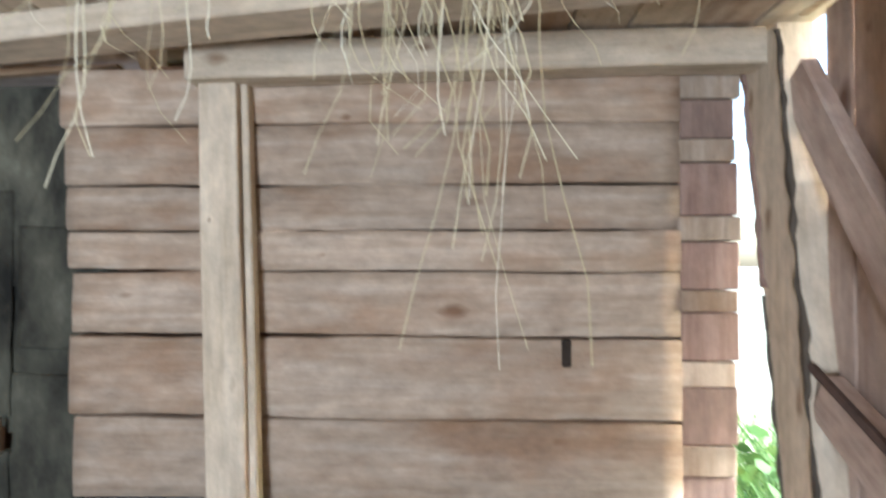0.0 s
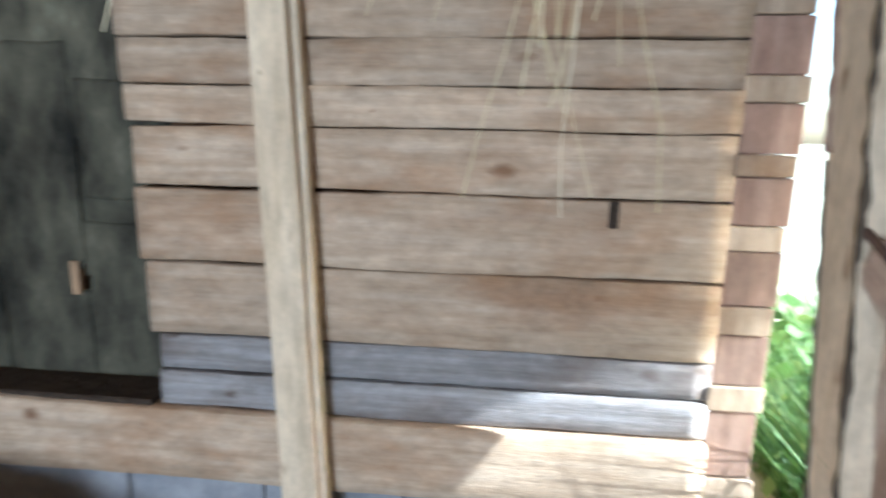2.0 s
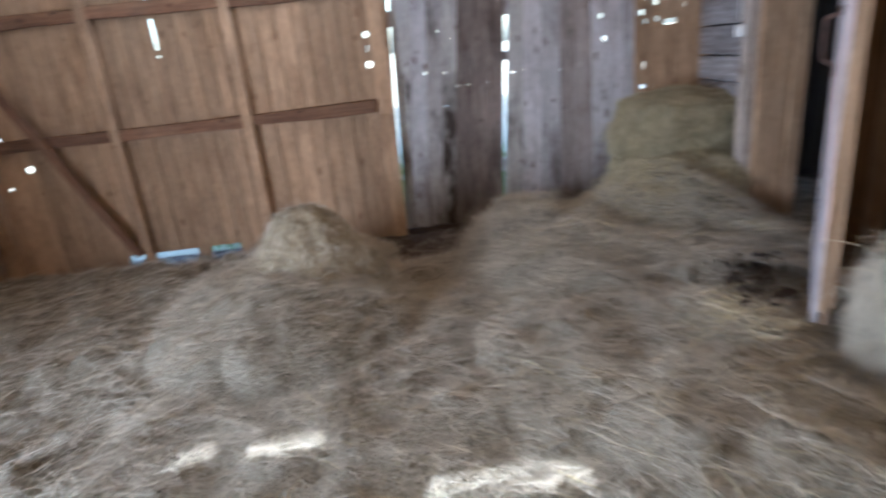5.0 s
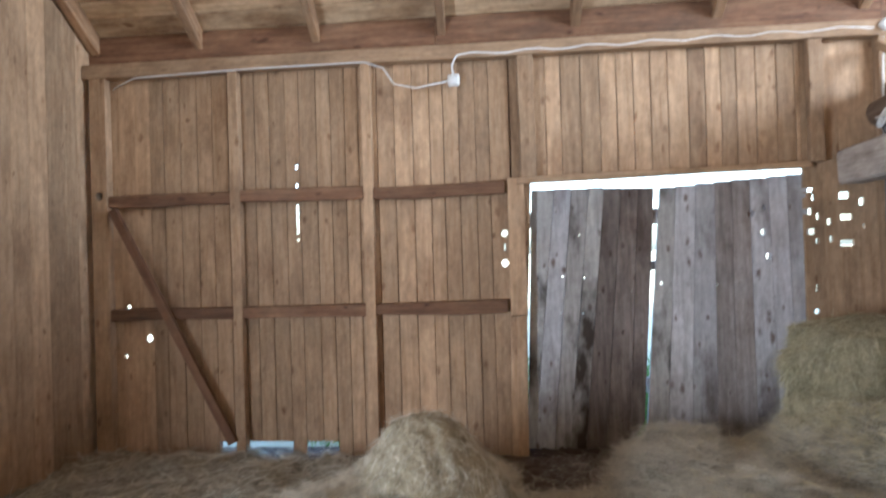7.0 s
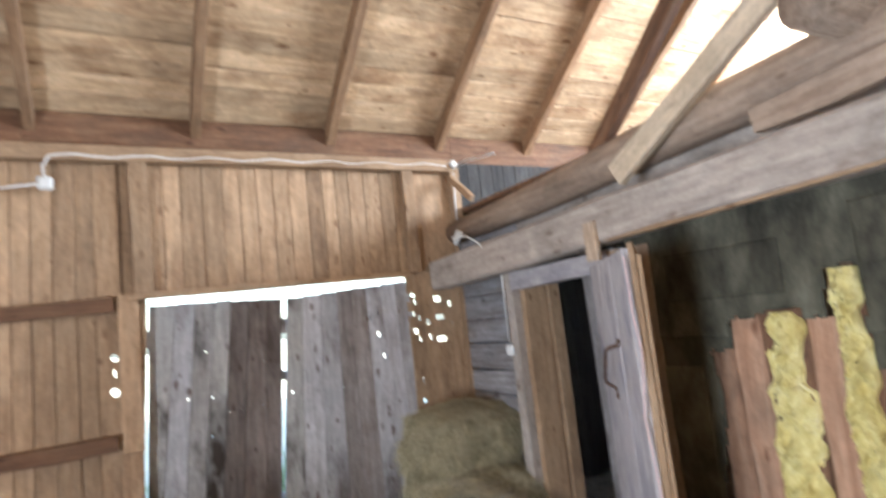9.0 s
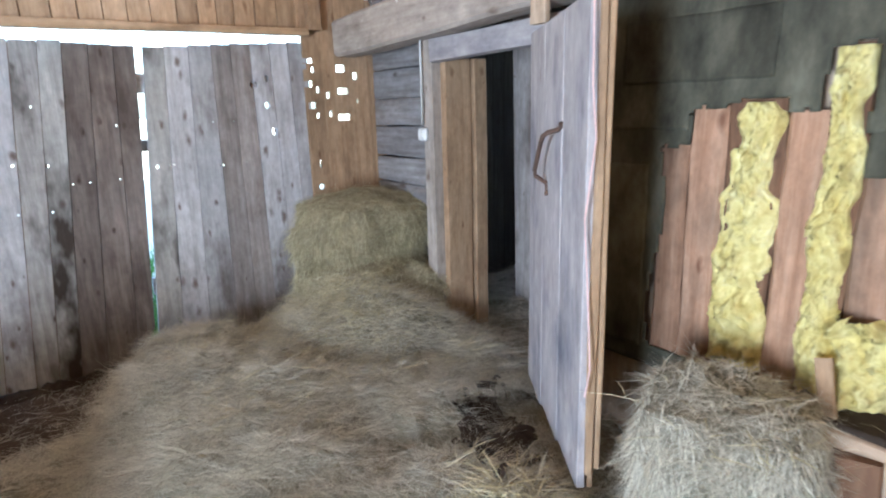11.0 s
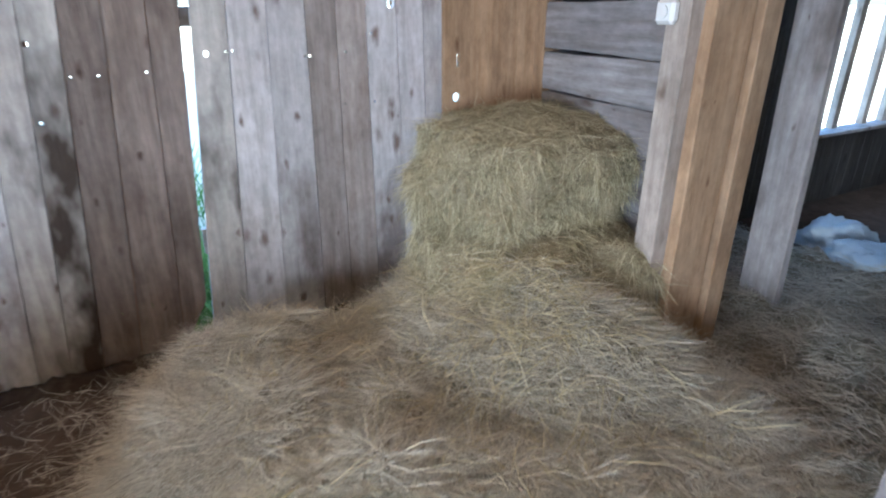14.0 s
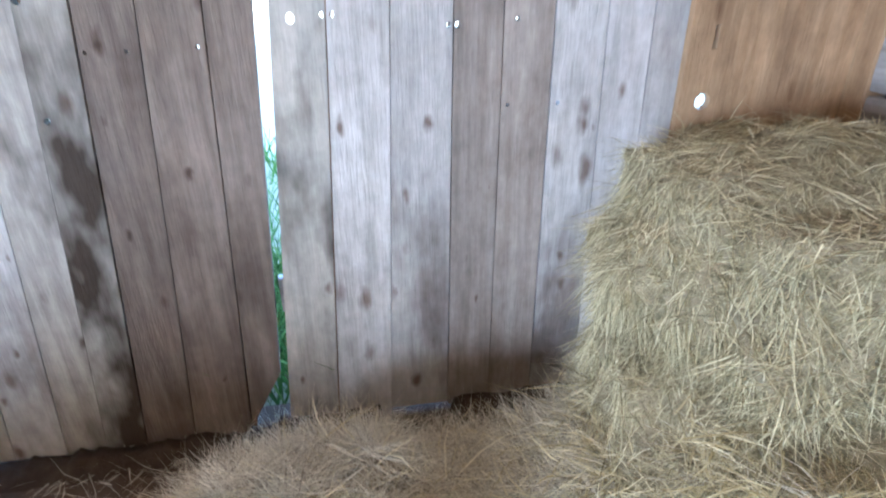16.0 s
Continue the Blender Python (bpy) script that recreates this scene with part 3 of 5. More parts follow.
straws = straw_roots(190000, (-4.6, -0.6, -1.9, 1.6), hay_height, (0.05, 0.17), (0.0003, 0.0009), 0.3) + straw_roots(110000, (-6.0, -4.0, -0.3, 1.9), hay_height, (0.05, 0.17), (0.0004, 0.0012), 0.35) + straw_roots(36000, (-6.0, -4.0, -1.6, -0.3), hay_height, (0.03, 0.13), (0.0006, 0.0016)) + straw_roots(26000, (-6.0, -1.0, -3.9, -1.5), hay_height) + straw_roots(34000, (-6.0, -3.0, 1.8, 3.6), hay_height, (0.04, 0.15))
tagged(new("loose_straw", blades_mesh("loose_straw", straws, STRAW)), "countless dry hay stalks strewn over the floor", "hay", kind="stuff")
gold = straw_roots(70, (-5.7, -4.3, 0.3, 1.6), hay_height, (0.08, 0.22), (0.0022, 0.0036), 0.5) + straw_roots(1400, (-5.75, -4.3, 0.2, 1.7), hay_height, (0.06, 0.2), (0.001, 0.0022), 0.5) + tuft_roots(2600, -5.0, 1.32, 0.27, hay_height) + tuft_roots(700, -5.42, 1.15, 0.18, hay_height) + tuft_roots(900, -5.16, 1.3, 0.09, lambda x, y: 0.46 + 0.3 * noise.noise(Vector((x * 9, y * 9, 2)))) + straw_roots(2600, (-3.2, -0.7, -1.1, 1.4), hay_height, (0.07, 0.24), (0.0007, 0.0015), 0.3) + tuft_roots(500, -3.3, 0.95, 0.14, hay_height) + tuft_roots(260, -2.74, 1.38, 0.13, lambda x, y: 0.58)
tagged(new("bright_straw", blades_mesh("bright_straw", gold, STRAWGOLD)), "longer bright straw stalks lying on the hay", "straw", kind="stuff")

# ---- west wall: upright boards, rails, posts, double doors ----
WX = -5.95
wall_w = thing("wall_west", (WX - 0.03, -1.0, -0.05), "barn wall of upright aged warm-brown boards", "wall", kind="structure")
rng = random.Random(21)
FACE_E, FACE_S, FACE_W, FACE_N = (1, 0, 0), (0, -1, 0), (-1, 0, 0), (0, 1, 0)
HOLES_LOW = {  # heights of daylight chinks, by the seam they lie beside
    -2.335: [(1.64, 1.66), (1.7, 1.93), (2.06, 2.1), (2.21, 2.25)],
}
y = -4.05
edges = []
while y < -0.66:
    w = rng.uniform(0.105, 0.15)
    edges.append((y, min(y + w, -0.64)))
    y += w
for ya, yb in edges:
    cy, w = (ya + yb) / 2, yb - ya
    holes = []
    for hy in HOLES_LOW:
        lo, hi = max(ya, hy - 0.012), min(yb, hy + 0.012)
        if lo < hi:
            holes += [(lo - cy, hi - cy, a + 0.05, b + 0.05) for a, b in HOLES_LOW[hy]]
    for hy, hz, r in ((-3.585, 0.895, 0.03), (-3.755, 1.15, 0.02), (-3.785, 0.75, 0.016), (-3.93, 2.05, 0.03)):
        if ya < hy <= yb:
            holes += spot(hy - cy, hz + 0.05, r)
    if ya < -0.68 <= yb:
        holes += spot(-0.708 - cy, 1.47, 0.027) + spot(-0.705 - cy, 1.7, 0.024) + [(-0.712 - cy, -0.7 - cy, 1.57, 1.62)]
    if holes:
        holed_board("plank", wall_w, (WX - 0.012, cy, -0.05), (WX - 0.012, cy, 3.08), w, 0.024, FACE_E, WARM, holes)
    else:
        board("plank", wall_w, (WX - 0.012 + rng.uniform(-0.003, 0.003), cy, 0.06 if -3.05 < cy < -2.05 else -0.05), (WX - 0.012, cy, 3.08), w - 0.004, 0.024, FACE_E, WARM, wob=0.0015)
# boards above the doors
y = -0.64
while y < 1.49:
    w = rng.uniform(0.11, 0.15)
    yb = min(y + w, 1.50)
    board("plank", wall_w, (WX - 0.012, (y + yb) / 2, 2.03 + 0.018 * (y + 0.64)), (WX - 0.012, (y + yb) / 2, 3.08), yb - y - 0.004, 0.024, FACE_E, WARM, wob=0.0015)
    y = yb
# boards north of the doors, gnawed through beside their seams
CHINKS = [(1.605, 1.00, 0.03, 0.03), (1.61, 1.17, 0.012, 0.05), (1.53, 1.86, 0.05, 0.03), (1.57, 1.90, 0.06, 0.025), (1.60, 1.84, 0.02, 0.03), (1.55, 1.74, 0.07, 0.035), (1.63, 1.70, 0.02, 0.035),
          (1.58, 1.59, 0.05, 0.035), (1.62, 1.52, 0.02, 0.03), (1.71, 1.66, 0.025, 0.035), (1.72, 1.53, 0.02, 0.035), (1.82, 1.85, 0.06, 0.04), (1.83, 1.69, 0.07, 0.035), (1.83, 1.50, 0.08, 0.035), (1.92, 1.97, 0.035, 0.045), (1.94, 1.80, 0.03, 0.04), (1.95, 1.62, 0.012, 0.03)]
for ya, yb in ((1.50, 1.64), (1.64, 1.76), (1.76, 1.91), (1.91, 2.03)):
    cy, w = (ya + yb) / 2, yb - ya
    holes = []
    for hy, hz, hw, hh in ((a - 0.035, b, c * 1.25, d * 1.25) for a, b, c, d in CHINKS):
        if hy + hw / 2 > ya and hy - hw / 2 < yb:
            lo, hi = hy - hw / 2 - cy, hy + hw / 2 - cy
            if hw == hh:
                holes += spot((lo + hi) / 2, hz + 0.05, hw * 0.6)
            else:
                holes.append((lo, hi, hz + 0.05 - hh / 2, hz + 0.05 + hh / 2))
    holed_board("plank", wall_w, (WX - 0.012, cy, -0.05), (WX - 0.012, cy, 3.08), w, 0.024, FACE_E, WARM, holes)
# lower skirting beam and outer closing
for ya, yb, za, zb in ((-4.05, -3.97, -0.05, 3.08), (-3.97, -3.62, -0.05, 0.68), (-3.97, -3.62, 1.25, 1.98), (-3.97, -3.62, 2.12, 3.08), (-3.4, -3.06, 0.0, 3.08), (-3.06, -2.42, 0.07, 3.08), (-2.26, -2.05, 0.07, 3.08), (-2.05, -0.78, 0.0, 3.08), (-0.78, 2.05, 2.075, 3.08)):
    part("cladding", box_bm(WX - 0.062, WX - 0.045, ya, yb, za, zb), DARKWOOD, wall_w, "dark outer cladding behind the seams")
board("sill_beam", wall_w, (WX - 0.07, -4.05, 0.0), (WX - 0.07, -3.05, 0.02), 0.16, 0.1, FACE_E, DARKWOOD)

frame_w = thing("wall_west_timbers", (WX + 0.04, -1.0, 0.0), "dark rails, posts and plate of the west barn wall", "timber frame", kind="structure")
holed_board("post", frame_w, (WX + 0.04, -3.93, 0.0), (WX + 0.04, -3.93, 3.0), 0.13, 0.075, FACE_E, WARM, spot(0.0, 2.05, 0.034))
for y, w in ((-2.81, 0.075), (-1.75, 0.075), (2.06, 0.1)):
    board("post", frame_w, (WX + 0.04, y, 0.0), (WX + 0.04, y, 3.0), w, 0.075, FACE_E, WARM)
board("door_stop", frame_w, (WX - 0.03, -0.68, -0.05), (WX - 0.03, -0.562, 2.06), 0.14, 0.06, FACE_E, WARM)
board("post", frame_w, (WX + 0.04, -0.51, 2.07), (WX + 0.04, -0.52, 3.0), 0.12, 0.06, FACE_E, WARM)
board("patch_board", frame_w, (WX + 0.021, -0.635, -0.05), (WX + 0.021, -0.615, 1.014), 0.13, 0.02, FACE_E, WARM)
board("post", frame_w, (WX + 0.04, 1.58, 2.1), (WX + 0.04, 1.58, 3.0), 0.1, 0.06, FACE_E, WARM)
for z in (2.0, 1.09):
    for ya, yb in ((-3.86, -2.85), (-2.77, -1.79), (-1.71, -0.7)):
        dz = rng.uniform(-0.02, 0.02)
        board("rail", frame_w, (WX + 0.035, ya, z + dz), (WX + 0.035, yb, z + dz * 0.3), 0.085, 0.065, FACE_E, DARKWOOD, wob=0.008, wane=0.008)
board("brace", frame_w, (WX + 0.1, -3.8, 1.93), (WX + 0.1, -2.86, 0.08), 0.07, 0.04, FACE_E, DARKWOOD)
board("wall_plate", frame_w, (WX + 0.045, -4.05, 3.05), (WX + 0.045, 2.1, 3.05), 0.11, 0.08, FACE_E, WARM, segs=8)
board("door_header", frame_w, (WX + 0.03, -0.6, 2.045), (WX + 0.03, 1.53, 2.085), 0.05, 0.06, FACE_E, WARM)
board("patch_board", frame_w, (WX + 0.022, -0.612, 1.02), (WX + 0.022, -0.612, 2.07), 0.13, 0.02, FACE_E, WARM, "lighter patch board beside the doors")
board("corner_brace", frame_w, (WX + 0.12, 1.98, 2.92), (WX + 0.42, 2.0, 2.66), 0.06, 0.04, FACE_S, WARM)


def barn_door(name, edges_bottom, edges_top, z0, z1s, x, holes_at, label, kinds, cut=0.0):
    """A leaf of upright boards that lean a little; each board is a piece."""
    leaf = thing(name, (x, edges_bottom[0], z0[0]), label, "door", kind="structure")
    n = len(edges_bottom) - 1
    for i in range(n):
        b0, b1, t0, t1 = edges_bottom[i], edges_bottom[i + 1], edges_top[i], edges_top[i + 1]
        p0, p1 = Vector((x, (b0 + b1) / 2, z0[i])), Vector((x, (t0 + t1) / 2, z1s[i]))
        ln, w = (p1 - p0).length, (b1 - b0)
        holes = []
        for hy, hz, r in holes_at:
            k = (hz - p0.z) / ln
            c = p0.y + (p1.y - p0.y) * k
            if abs(hy - c) < w / 2:
                holes += spot(hy - c, hz - p0.z, r * 0.68)
        off = rng.uniform(-0.004, 0.004)
        hb = holed_bm(1.0, 0.028, z1s[i] - z0[i], [(h[0] / w, h[1] / w, h[2], h[3]) for h in holes], (0.08, 0.16, 0.24))
        for v in hb.verts:
            f = v.co.z / (z1s[i] - z0[i])
            lo, hi = b0 + (t0 - b0) * f + 0.0016, b1 + (t1 - b1) * f - 0.0016
            if i == n - 1:
                hi -= cut * max(0.0, 0.26 - v.co.z)
            v.co.x = lo + (hi - lo) * (v.co.x + 0.5) - p0.y
        part("door_plank", hb, kinds[i], leaf, "", frame_of((x + off, p0.y, z0[i]), (x + off, p0.y, z1s[i]), FACE_E))
    for i in range(1, n):
        board("cover_strip", leaf, (x - 0.0165, edges_bottom[i], max(z0[i - 1], z0[i]) + 0.01), (x - 0.0165, edges_top[i], min(z1s[i - 1], z1s[i]) - 0.01), 0.022, 0.004, FACE_E, DARKWOOD)
    for z in (0.45, 1.75):
        board("batten", leaf, (x - 0.03, edges_bottom[0] + 0.03, z), (x - 0.03, edges_bottom[-1] - 0.06, z), 0.12, 0.028, FACE_E, GREY)
    return leaf


DX = -6.04
barn_door("door_1", [-0.575, -0.52, -0.37, -0.25, -0.13, 0.02, 0.2, 0.316], [-0.487, -0.31, -0.178, -0.045, 0.07, 0.2, 0.328, 0.445], [-0.06] * 7, [1.982, 1.985, 1.98, 1.985, 1.975, 1.972, 1.968], DX,
          [(-0.106, 1.287, 0.016), (-0.26, 1.3, 0.013), (0.0, 1.17, 0.008), (0.27, 1.175, 0.009), (-0.28, 1.02, 0.009), (-0.12, 1.016, 0.012), (0.3, 1.5, 0.01), (-0.13, 1.62, 0.01), (0.1, 1.17, 0.008)],
          "silver-grey weathered plank door leaf, hung askew", [GREYSPOT, GREY, GREYDARK, GREYSPOT, DUNBOARD, DUNWARM, DUNWARM], 0.5)
barn_door("door_2", [0.324, 0.487, 0.667, 0.862, 1.007, 1.158, 1.325, 1.45, 1.57], [0.49, 0.611, 0.755, 0.895, 1.02, 1.152, 1.285, 1.42, 1.565], [-0.05, -0.055, -0.02, -0.035, -0.06, -0.06, -0.055, -0.06], [1.965, 1.975, 1.985, 1.995, 2.005, 2.01, 2.02, 2.028], DX,
          [(0.476, 1.233, 0.019), (0.57, 1.24, 0.01), (1.281, 1.419, 0.034), (1.15, 1.74, 0.03), (1.25, 1.78, 0.032), (1.24, 1.6, 0.035), (0.887, 1.21, 0.012), (1.05, 1.22, 0.01), (1.167, 1.295, 0.011), (0.87, 1.5, 0.01), (1.0, 1.5, 0.009), (1.17, 1.0, 0.01), (0.7, 1.5, 0.008), (1.03, 1.0, 0.008)],
          "silver-grey weathered plank door leaf with knot holes", [GREYSPOT, GREY, GREY, GREYBROWN, GREYBROWN, GREY, GREYPALE, GREYPALE])

board("cross_bar", wall_w, (DX - 0.046, 0.15, 1.368), (DX - 0.046, 0.75, 1.372), 0.075, 0.03, FACE_E, GREY, "weathered bar nailed across the door gap")
for ya, yb in ((-4.1, -1.2), (-1.196, 2.1), (2.104, 6.1)):
    board("eave_board", wall_w, (WX - 0.03, ya, 3.22), (WX - 0.03, yb, 3.22), 0.29, 0.02, FACE_E, DARKWOOD, "dark stained board closing the eave")

# ---- roof ----
SL, EX, EZ = 0.72, -6.12, 3.12
RAFTERS = (-4.0, -3.12, -2.15, -1.15, -0.12, 0.93, 1.98, 3.0, 4.0, 5.0)
RIDGE = (-2.55, EZ + SL * (-2.55 - EX))


def roof_boards(name, x_eave, x_ridge, label):
    """Boards along the barn laid over the rafters; one mesh."""
    verts, faces = [], []
    sgn = 1 if x_ridge > x_eave else -1
    run = abs(x_ridge - x_eave)
    n = int(run * math.hypot(1, SL) / 0.15)
    r = random.Random(31 if sgn > 0 else 32)
    for k in range(n):
        gap = r.choice((0.005, 0.007, 0.009, 0.014, 0.02))
        stops = [-4.2] + [q for q in RAFTERS[1:] if r.random() < 0.33] + [6.3]
        for ya, yb in zip(stops, stops[1:]):
            lift, slope = r.uniform(0, 0.012), r.uniform(-0.012, 0.012)
            m = max(2, int((yb - ya) / 0.22))
            ph = r.uniform(0, 99)
            first = len(verts)
            for i in range(m + 1):
                y = ya + 0.002 + (yb - ya - 0.004) * i / m
                a = run * k / n + 0.006 * noise.noise(Vector((y * 1.3, ph, 0))) + 0.003 * noise.noise(Vector((y * 5, ph, 1)))
                b = run * (k + 1) / n - gap * (1 + 0.9 * noise.noise(Vector((y * 0.9, ph, 5)))) + 0.003 * noise.noise(Vector((y * 5, ph, 7)))
                for d, t in ((a, 0), (b, 0), (b, 0.022), (a, 0.022)):
                    verts.append((x_eave + sgn * d, y, EZ + SL * (d - 0.35) + 0.15 + lift + t + slope * (d - a) / (b - a)))
            for i in range(m):
                p = first + 4 * i
                faces += [(p + c, p + (c + 1) % 4, p + 4 + (c + 1) % 4, p + 4 + c) for c in range(4)]
            faces += [(first + 3, first + 2, first + 1, first), (first + 4 * m, first + 4 * m + 1, first + 4 * m + 2, first + 4 * m + 3)]
    me = bpy.data.meshes.new(name)
    me.from_pydata(verts, [], faces)
    me.materials.append(ROOF)
    return tagged(new(name, me), label, "ceiling", kind="structure")


ceiling_w = roof_boards("ceiling_west", EX - 0.35, RIDGE[0], "bare underside of roof boards over rafters")
ceiling_e = roof_boards("ceiling_east", 2 * RIDGE[0] - EX + 0.35, RIDGE[0], "bare underside of roof boards over rafters")
for name, xe in (("roof_cover_west", EX - 0.35), ("roof_cover_east", 2 * RIDGE[0] - EX + 0.35)):
    me = bpy.data.meshes.new(name)
    ze = EZ + 0.2 - SL * 0.35
    zr = EZ + 0.2 + SL * (abs(RIDGE[0] - xe) - 0.35)
    v = [(xe, -4.3, ze), (RIDGE[0], -4.3, zr), (RIDGE[0], 6.4, zr), (xe, 6.4, ze)]
    me.from_pydata(v + [(x, y, z + 0.02) for x, y, z in v], [], [(0, 1, 2, 3), (7, 6, 5, 4), (0, 4, 5, 1), (1, 5, 6, 2), (2, 6, 7, 3), (3, 7, 4, 0)])
    me.materials.append(DARKWOOD)
    tagged(new(name, me), "dark roofing laid over the roof boards", "roof", kind="structure")
rafters = thing("roof_rafters", (RIDGE[0], 0, EZ), "row of sawn rafters carrying the roof boards", "rafters", kind="structure")
for y in RAFTERS:
    for x_e in (EX - 0.1, 2 * RIDGE[0] - EX + 0.1):
        d = abs(x_e - RIDGE[0]) - 0.1
        zb = RIDGE[1] - SL * abs(x_e - RIDGE[0]) + 0.07
        board("rafter", rafters, (x_e, y, zb), (RIDGE[0] + (0.03 if x_e < RIDGE[0] else -0.03) * -1, y, RIDGE[1] + 0.06), 0.07, 0.13, (0, 0, -1) , RAFTER, segs=5, wob=0.006)

# ---- south and east walls ----
def upright_wall(name, p0, p1, spans, face, material, label):
    """Upright boards from p0 to p1; spans(s) gives the stretches of height (low, high) that are boarded at s metres along."""
    w = thing(name, (*p0, 0), label, "wall", kind="structure")
    a, b = Vector((*p0, 0)), Vector((*p1, 0))
    ln = (b - a).length
    d = (b - a) / ln
    s = 0.0
    while s < ln - 0.01:
        e = min(s + rng.uniform(0.13, 0.17), ln)
        for lo, hi in spans((s + e) / 2):
            m = a + d * ((s + e) / 2)
            board("plank", w, (m.x, m.y, lo), (m.x, m.y, hi), e - s - 0.002, 0.024, face, material, segs=2, wob=0.001)
        s = e
    return w


def roof_z(x):
    return RIDGE[1] - SL * abs(x - RIDGE[0]) + 0.15


# The doorway gap is unseen, left open for the fill lamp.
upright_wall("wall_south", (-5.98, -4.07), (0.93, -4.07), lambda s: [(-0.05, roof_z(-5.98 + s))] if not 4.05 < s < 5.3 else [(1.88, roof_z(-5.98 + s))], FACE_N, WARM, "south gable wall of upright warm-brown boards with an added doorway")


def east_spans(s):
    y = -4.05 + s
    if y > 1.0:
        return [(2.12, 3.2)]
    if -1.1 < y < -0.48:
        return [(-0.05, 1.342), (1.368, 3.2)]
    if -2.05 < y < -1.5 and int(s * 10) % 2 == 0:
        return [(-0.05, 1.475), (1.5, 3.2)]
    return [(-0.05, 3.2)]


upright_wall("wall_east", (0.93, -4.05), (0.93, 1.5), east_spans, FACE_W, WARM, "east barn wall of upright warm-brown boards")
# Unseen post, added so no sun leaks in at the south-east corner.
corner = thing("corner_sun_stop", (0.95, -4.08, -0.05), "unseen squared post added to close the barn corner to sun", "post", kind="structure")
board("post", corner, (0.97, -4.1, -0.05), (0.97, -4.1, 3.3), 0.2, 0.16, FACE_W, WARM)
upright_wall("wall_east_north", (0.79, 1.84), (0.79, 6.1), lambda s: [(-0.05, 3.2)], FACE_W, WARM, "east wall of the far room, upright boards")
upright_wall("wall_north", (-5.98, 6.12), (0.93, 6.12), lambda s: [(-0.05, 2.4)], FACE_S, WARM, "far end wall of boards under an open gable")


def west_far(s):
    y = 2.1 + s
    if 3.52 < y < 3.68:
        return [(-0.05, 0.46), (2.2, 3.1)]
    if 4.35 < y < 5.6:
        return [(-0.05, 0.53), (1.75, 3.1)]
    return [(-0.05, 3.1)]


upright_wall("wall_west_far", (WX - 0.012, 2.1), (WX - 0.012, 6.1), west_far, FACE_E, DIMBOARD, "board wall of the far room, coloured dim, with a window opening")

# Added slab: holds the gable lamp's light off the far room below.
tagged(new("ceiling_far_room", mesh_of("ceiling_far_room", box_bm(-5.94, 0.92, 2.12, 6.1, 2.62, 2.66), DARKWOOD)), "unseen dark board slab added to keep the far room dim", "ceiling", kind="structure")
# Unseen leaf, added to stop the sun slanting through the south doorway.
out_leaf = thing("sun_screen", (-0.67, -4.5, 0.0), "unseen plank leaf added outside to keep sun from the south doorway", "door", kind="structure")
for k in range(5):
    board("door_plank", out_leaf, (-0.67, -4.18 - 0.2 * k, -0.1), (-0.67, -4.18 - 0.2 * k, 2.45), 0.2, 0.03, FACE_W, WARM)
mull = thing("window_1", (WX, 5.0, 0.5), "bright window opening with plain board mullions", "window", kind="structure")
for y in (4.42, 4.85, 5.25, 5.55):
    board("mullion", mull, (WX, y, 0.5), (WX, y, 1.78), 0.07, 0.05, FACE_E, BEAM)
board("window_sill", mull, (WX + 0.05, 4.3, 0.53), (WX + 0.05, 5.65, 0.53), 0.03, 0.14, FACE_E, GREY)

# east door beside the corner gap: stile, boards, braces
gate = thing("door_3", (0.93, 1.2, 0.0), "closed worn brown plank door with diagonal braces", "door", kind="structure")
bm = bmesh.new()
rows = []
for k in range(13):
    z = -0.05 + 2.15 * k / 12
    ye = 1.34 + 0.165 * z + rng.uniform(-0.006, 0.006)
    yi = 1.24 + 0.12 * z + rng.uniform(-0.008, 0.008)
    rows.append([bm.verts.new((0.86, yi, z)), bm.verts.new((0.86, ye, z)), bm.verts.new((0.95, ye + 0.005, z)), bm.verts.new((0.95, yi, z))])
for a, b in zip(rows, rows[1:]):
    for i in range(4):
        bm.faces.new((a[i], a[(i + 1) % 4], b[(i + 1) % 4], b[i]))
bm.faces.new(rows[0][::-1]); bm.faces.new(rows[-1])
bmesh.ops.recalc_face_normals(bm, faces=bm.faces[:])
part("stile", bm, PALE, gate, "waney pale stile with loose bark")
for dy, lean, half, base, za, zb, mat_b, seed in ((-0.006, 0.12, 0.014, 0.5, 0.0, 2.08, BARK, 1.0), (0.1, 0.165, 0.012, 0.1, 0.0, 1.4, BARK, 6.0), (0.094, 0.165, 0.02, 0.7, 1.42, 2.08, ENDGRAIN, 9.0)):
    bm = bmesh.new()
    rows = []
    n = int((zb - za) / 0.016)
    for k in range(n + 1):
        z = za + (zb - za) * k / n
        c = 1.24 + dy + lean * z + 0.008 * noise.noise(Vector((z * 7, seed, 0)))
        hw = half * max(0.03, base + 1.6 * noise.noise(Vector((z * 5, seed, 2))) + 0.9 * noise.noise(Vector((z * 23, seed, 3))))
        out = 0.857 - 0.009 * max(0.1, 0.5 + noise.noise(Vector((z * 15, seed, 7))))
        rows.append([bm.verts.new(q) for q in ((0.862, c - hw, z), (out, c - hw * 0.6, z), (out, c + hw * 0.5, z), (0.862, c + hw, z))])
    for a, b in zip(rows, rows[1:]):
        for i in range(3):
            bm.faces.new((a[i], a[i + 1], b[i + 1], b[i]))
    bmesh.ops.recalc_face_normals(bm, faces=bm.faces[:])
    part("bark_strip", bm, mat_b, gate, "dark flaking bark left on the stile")
y = 1.42
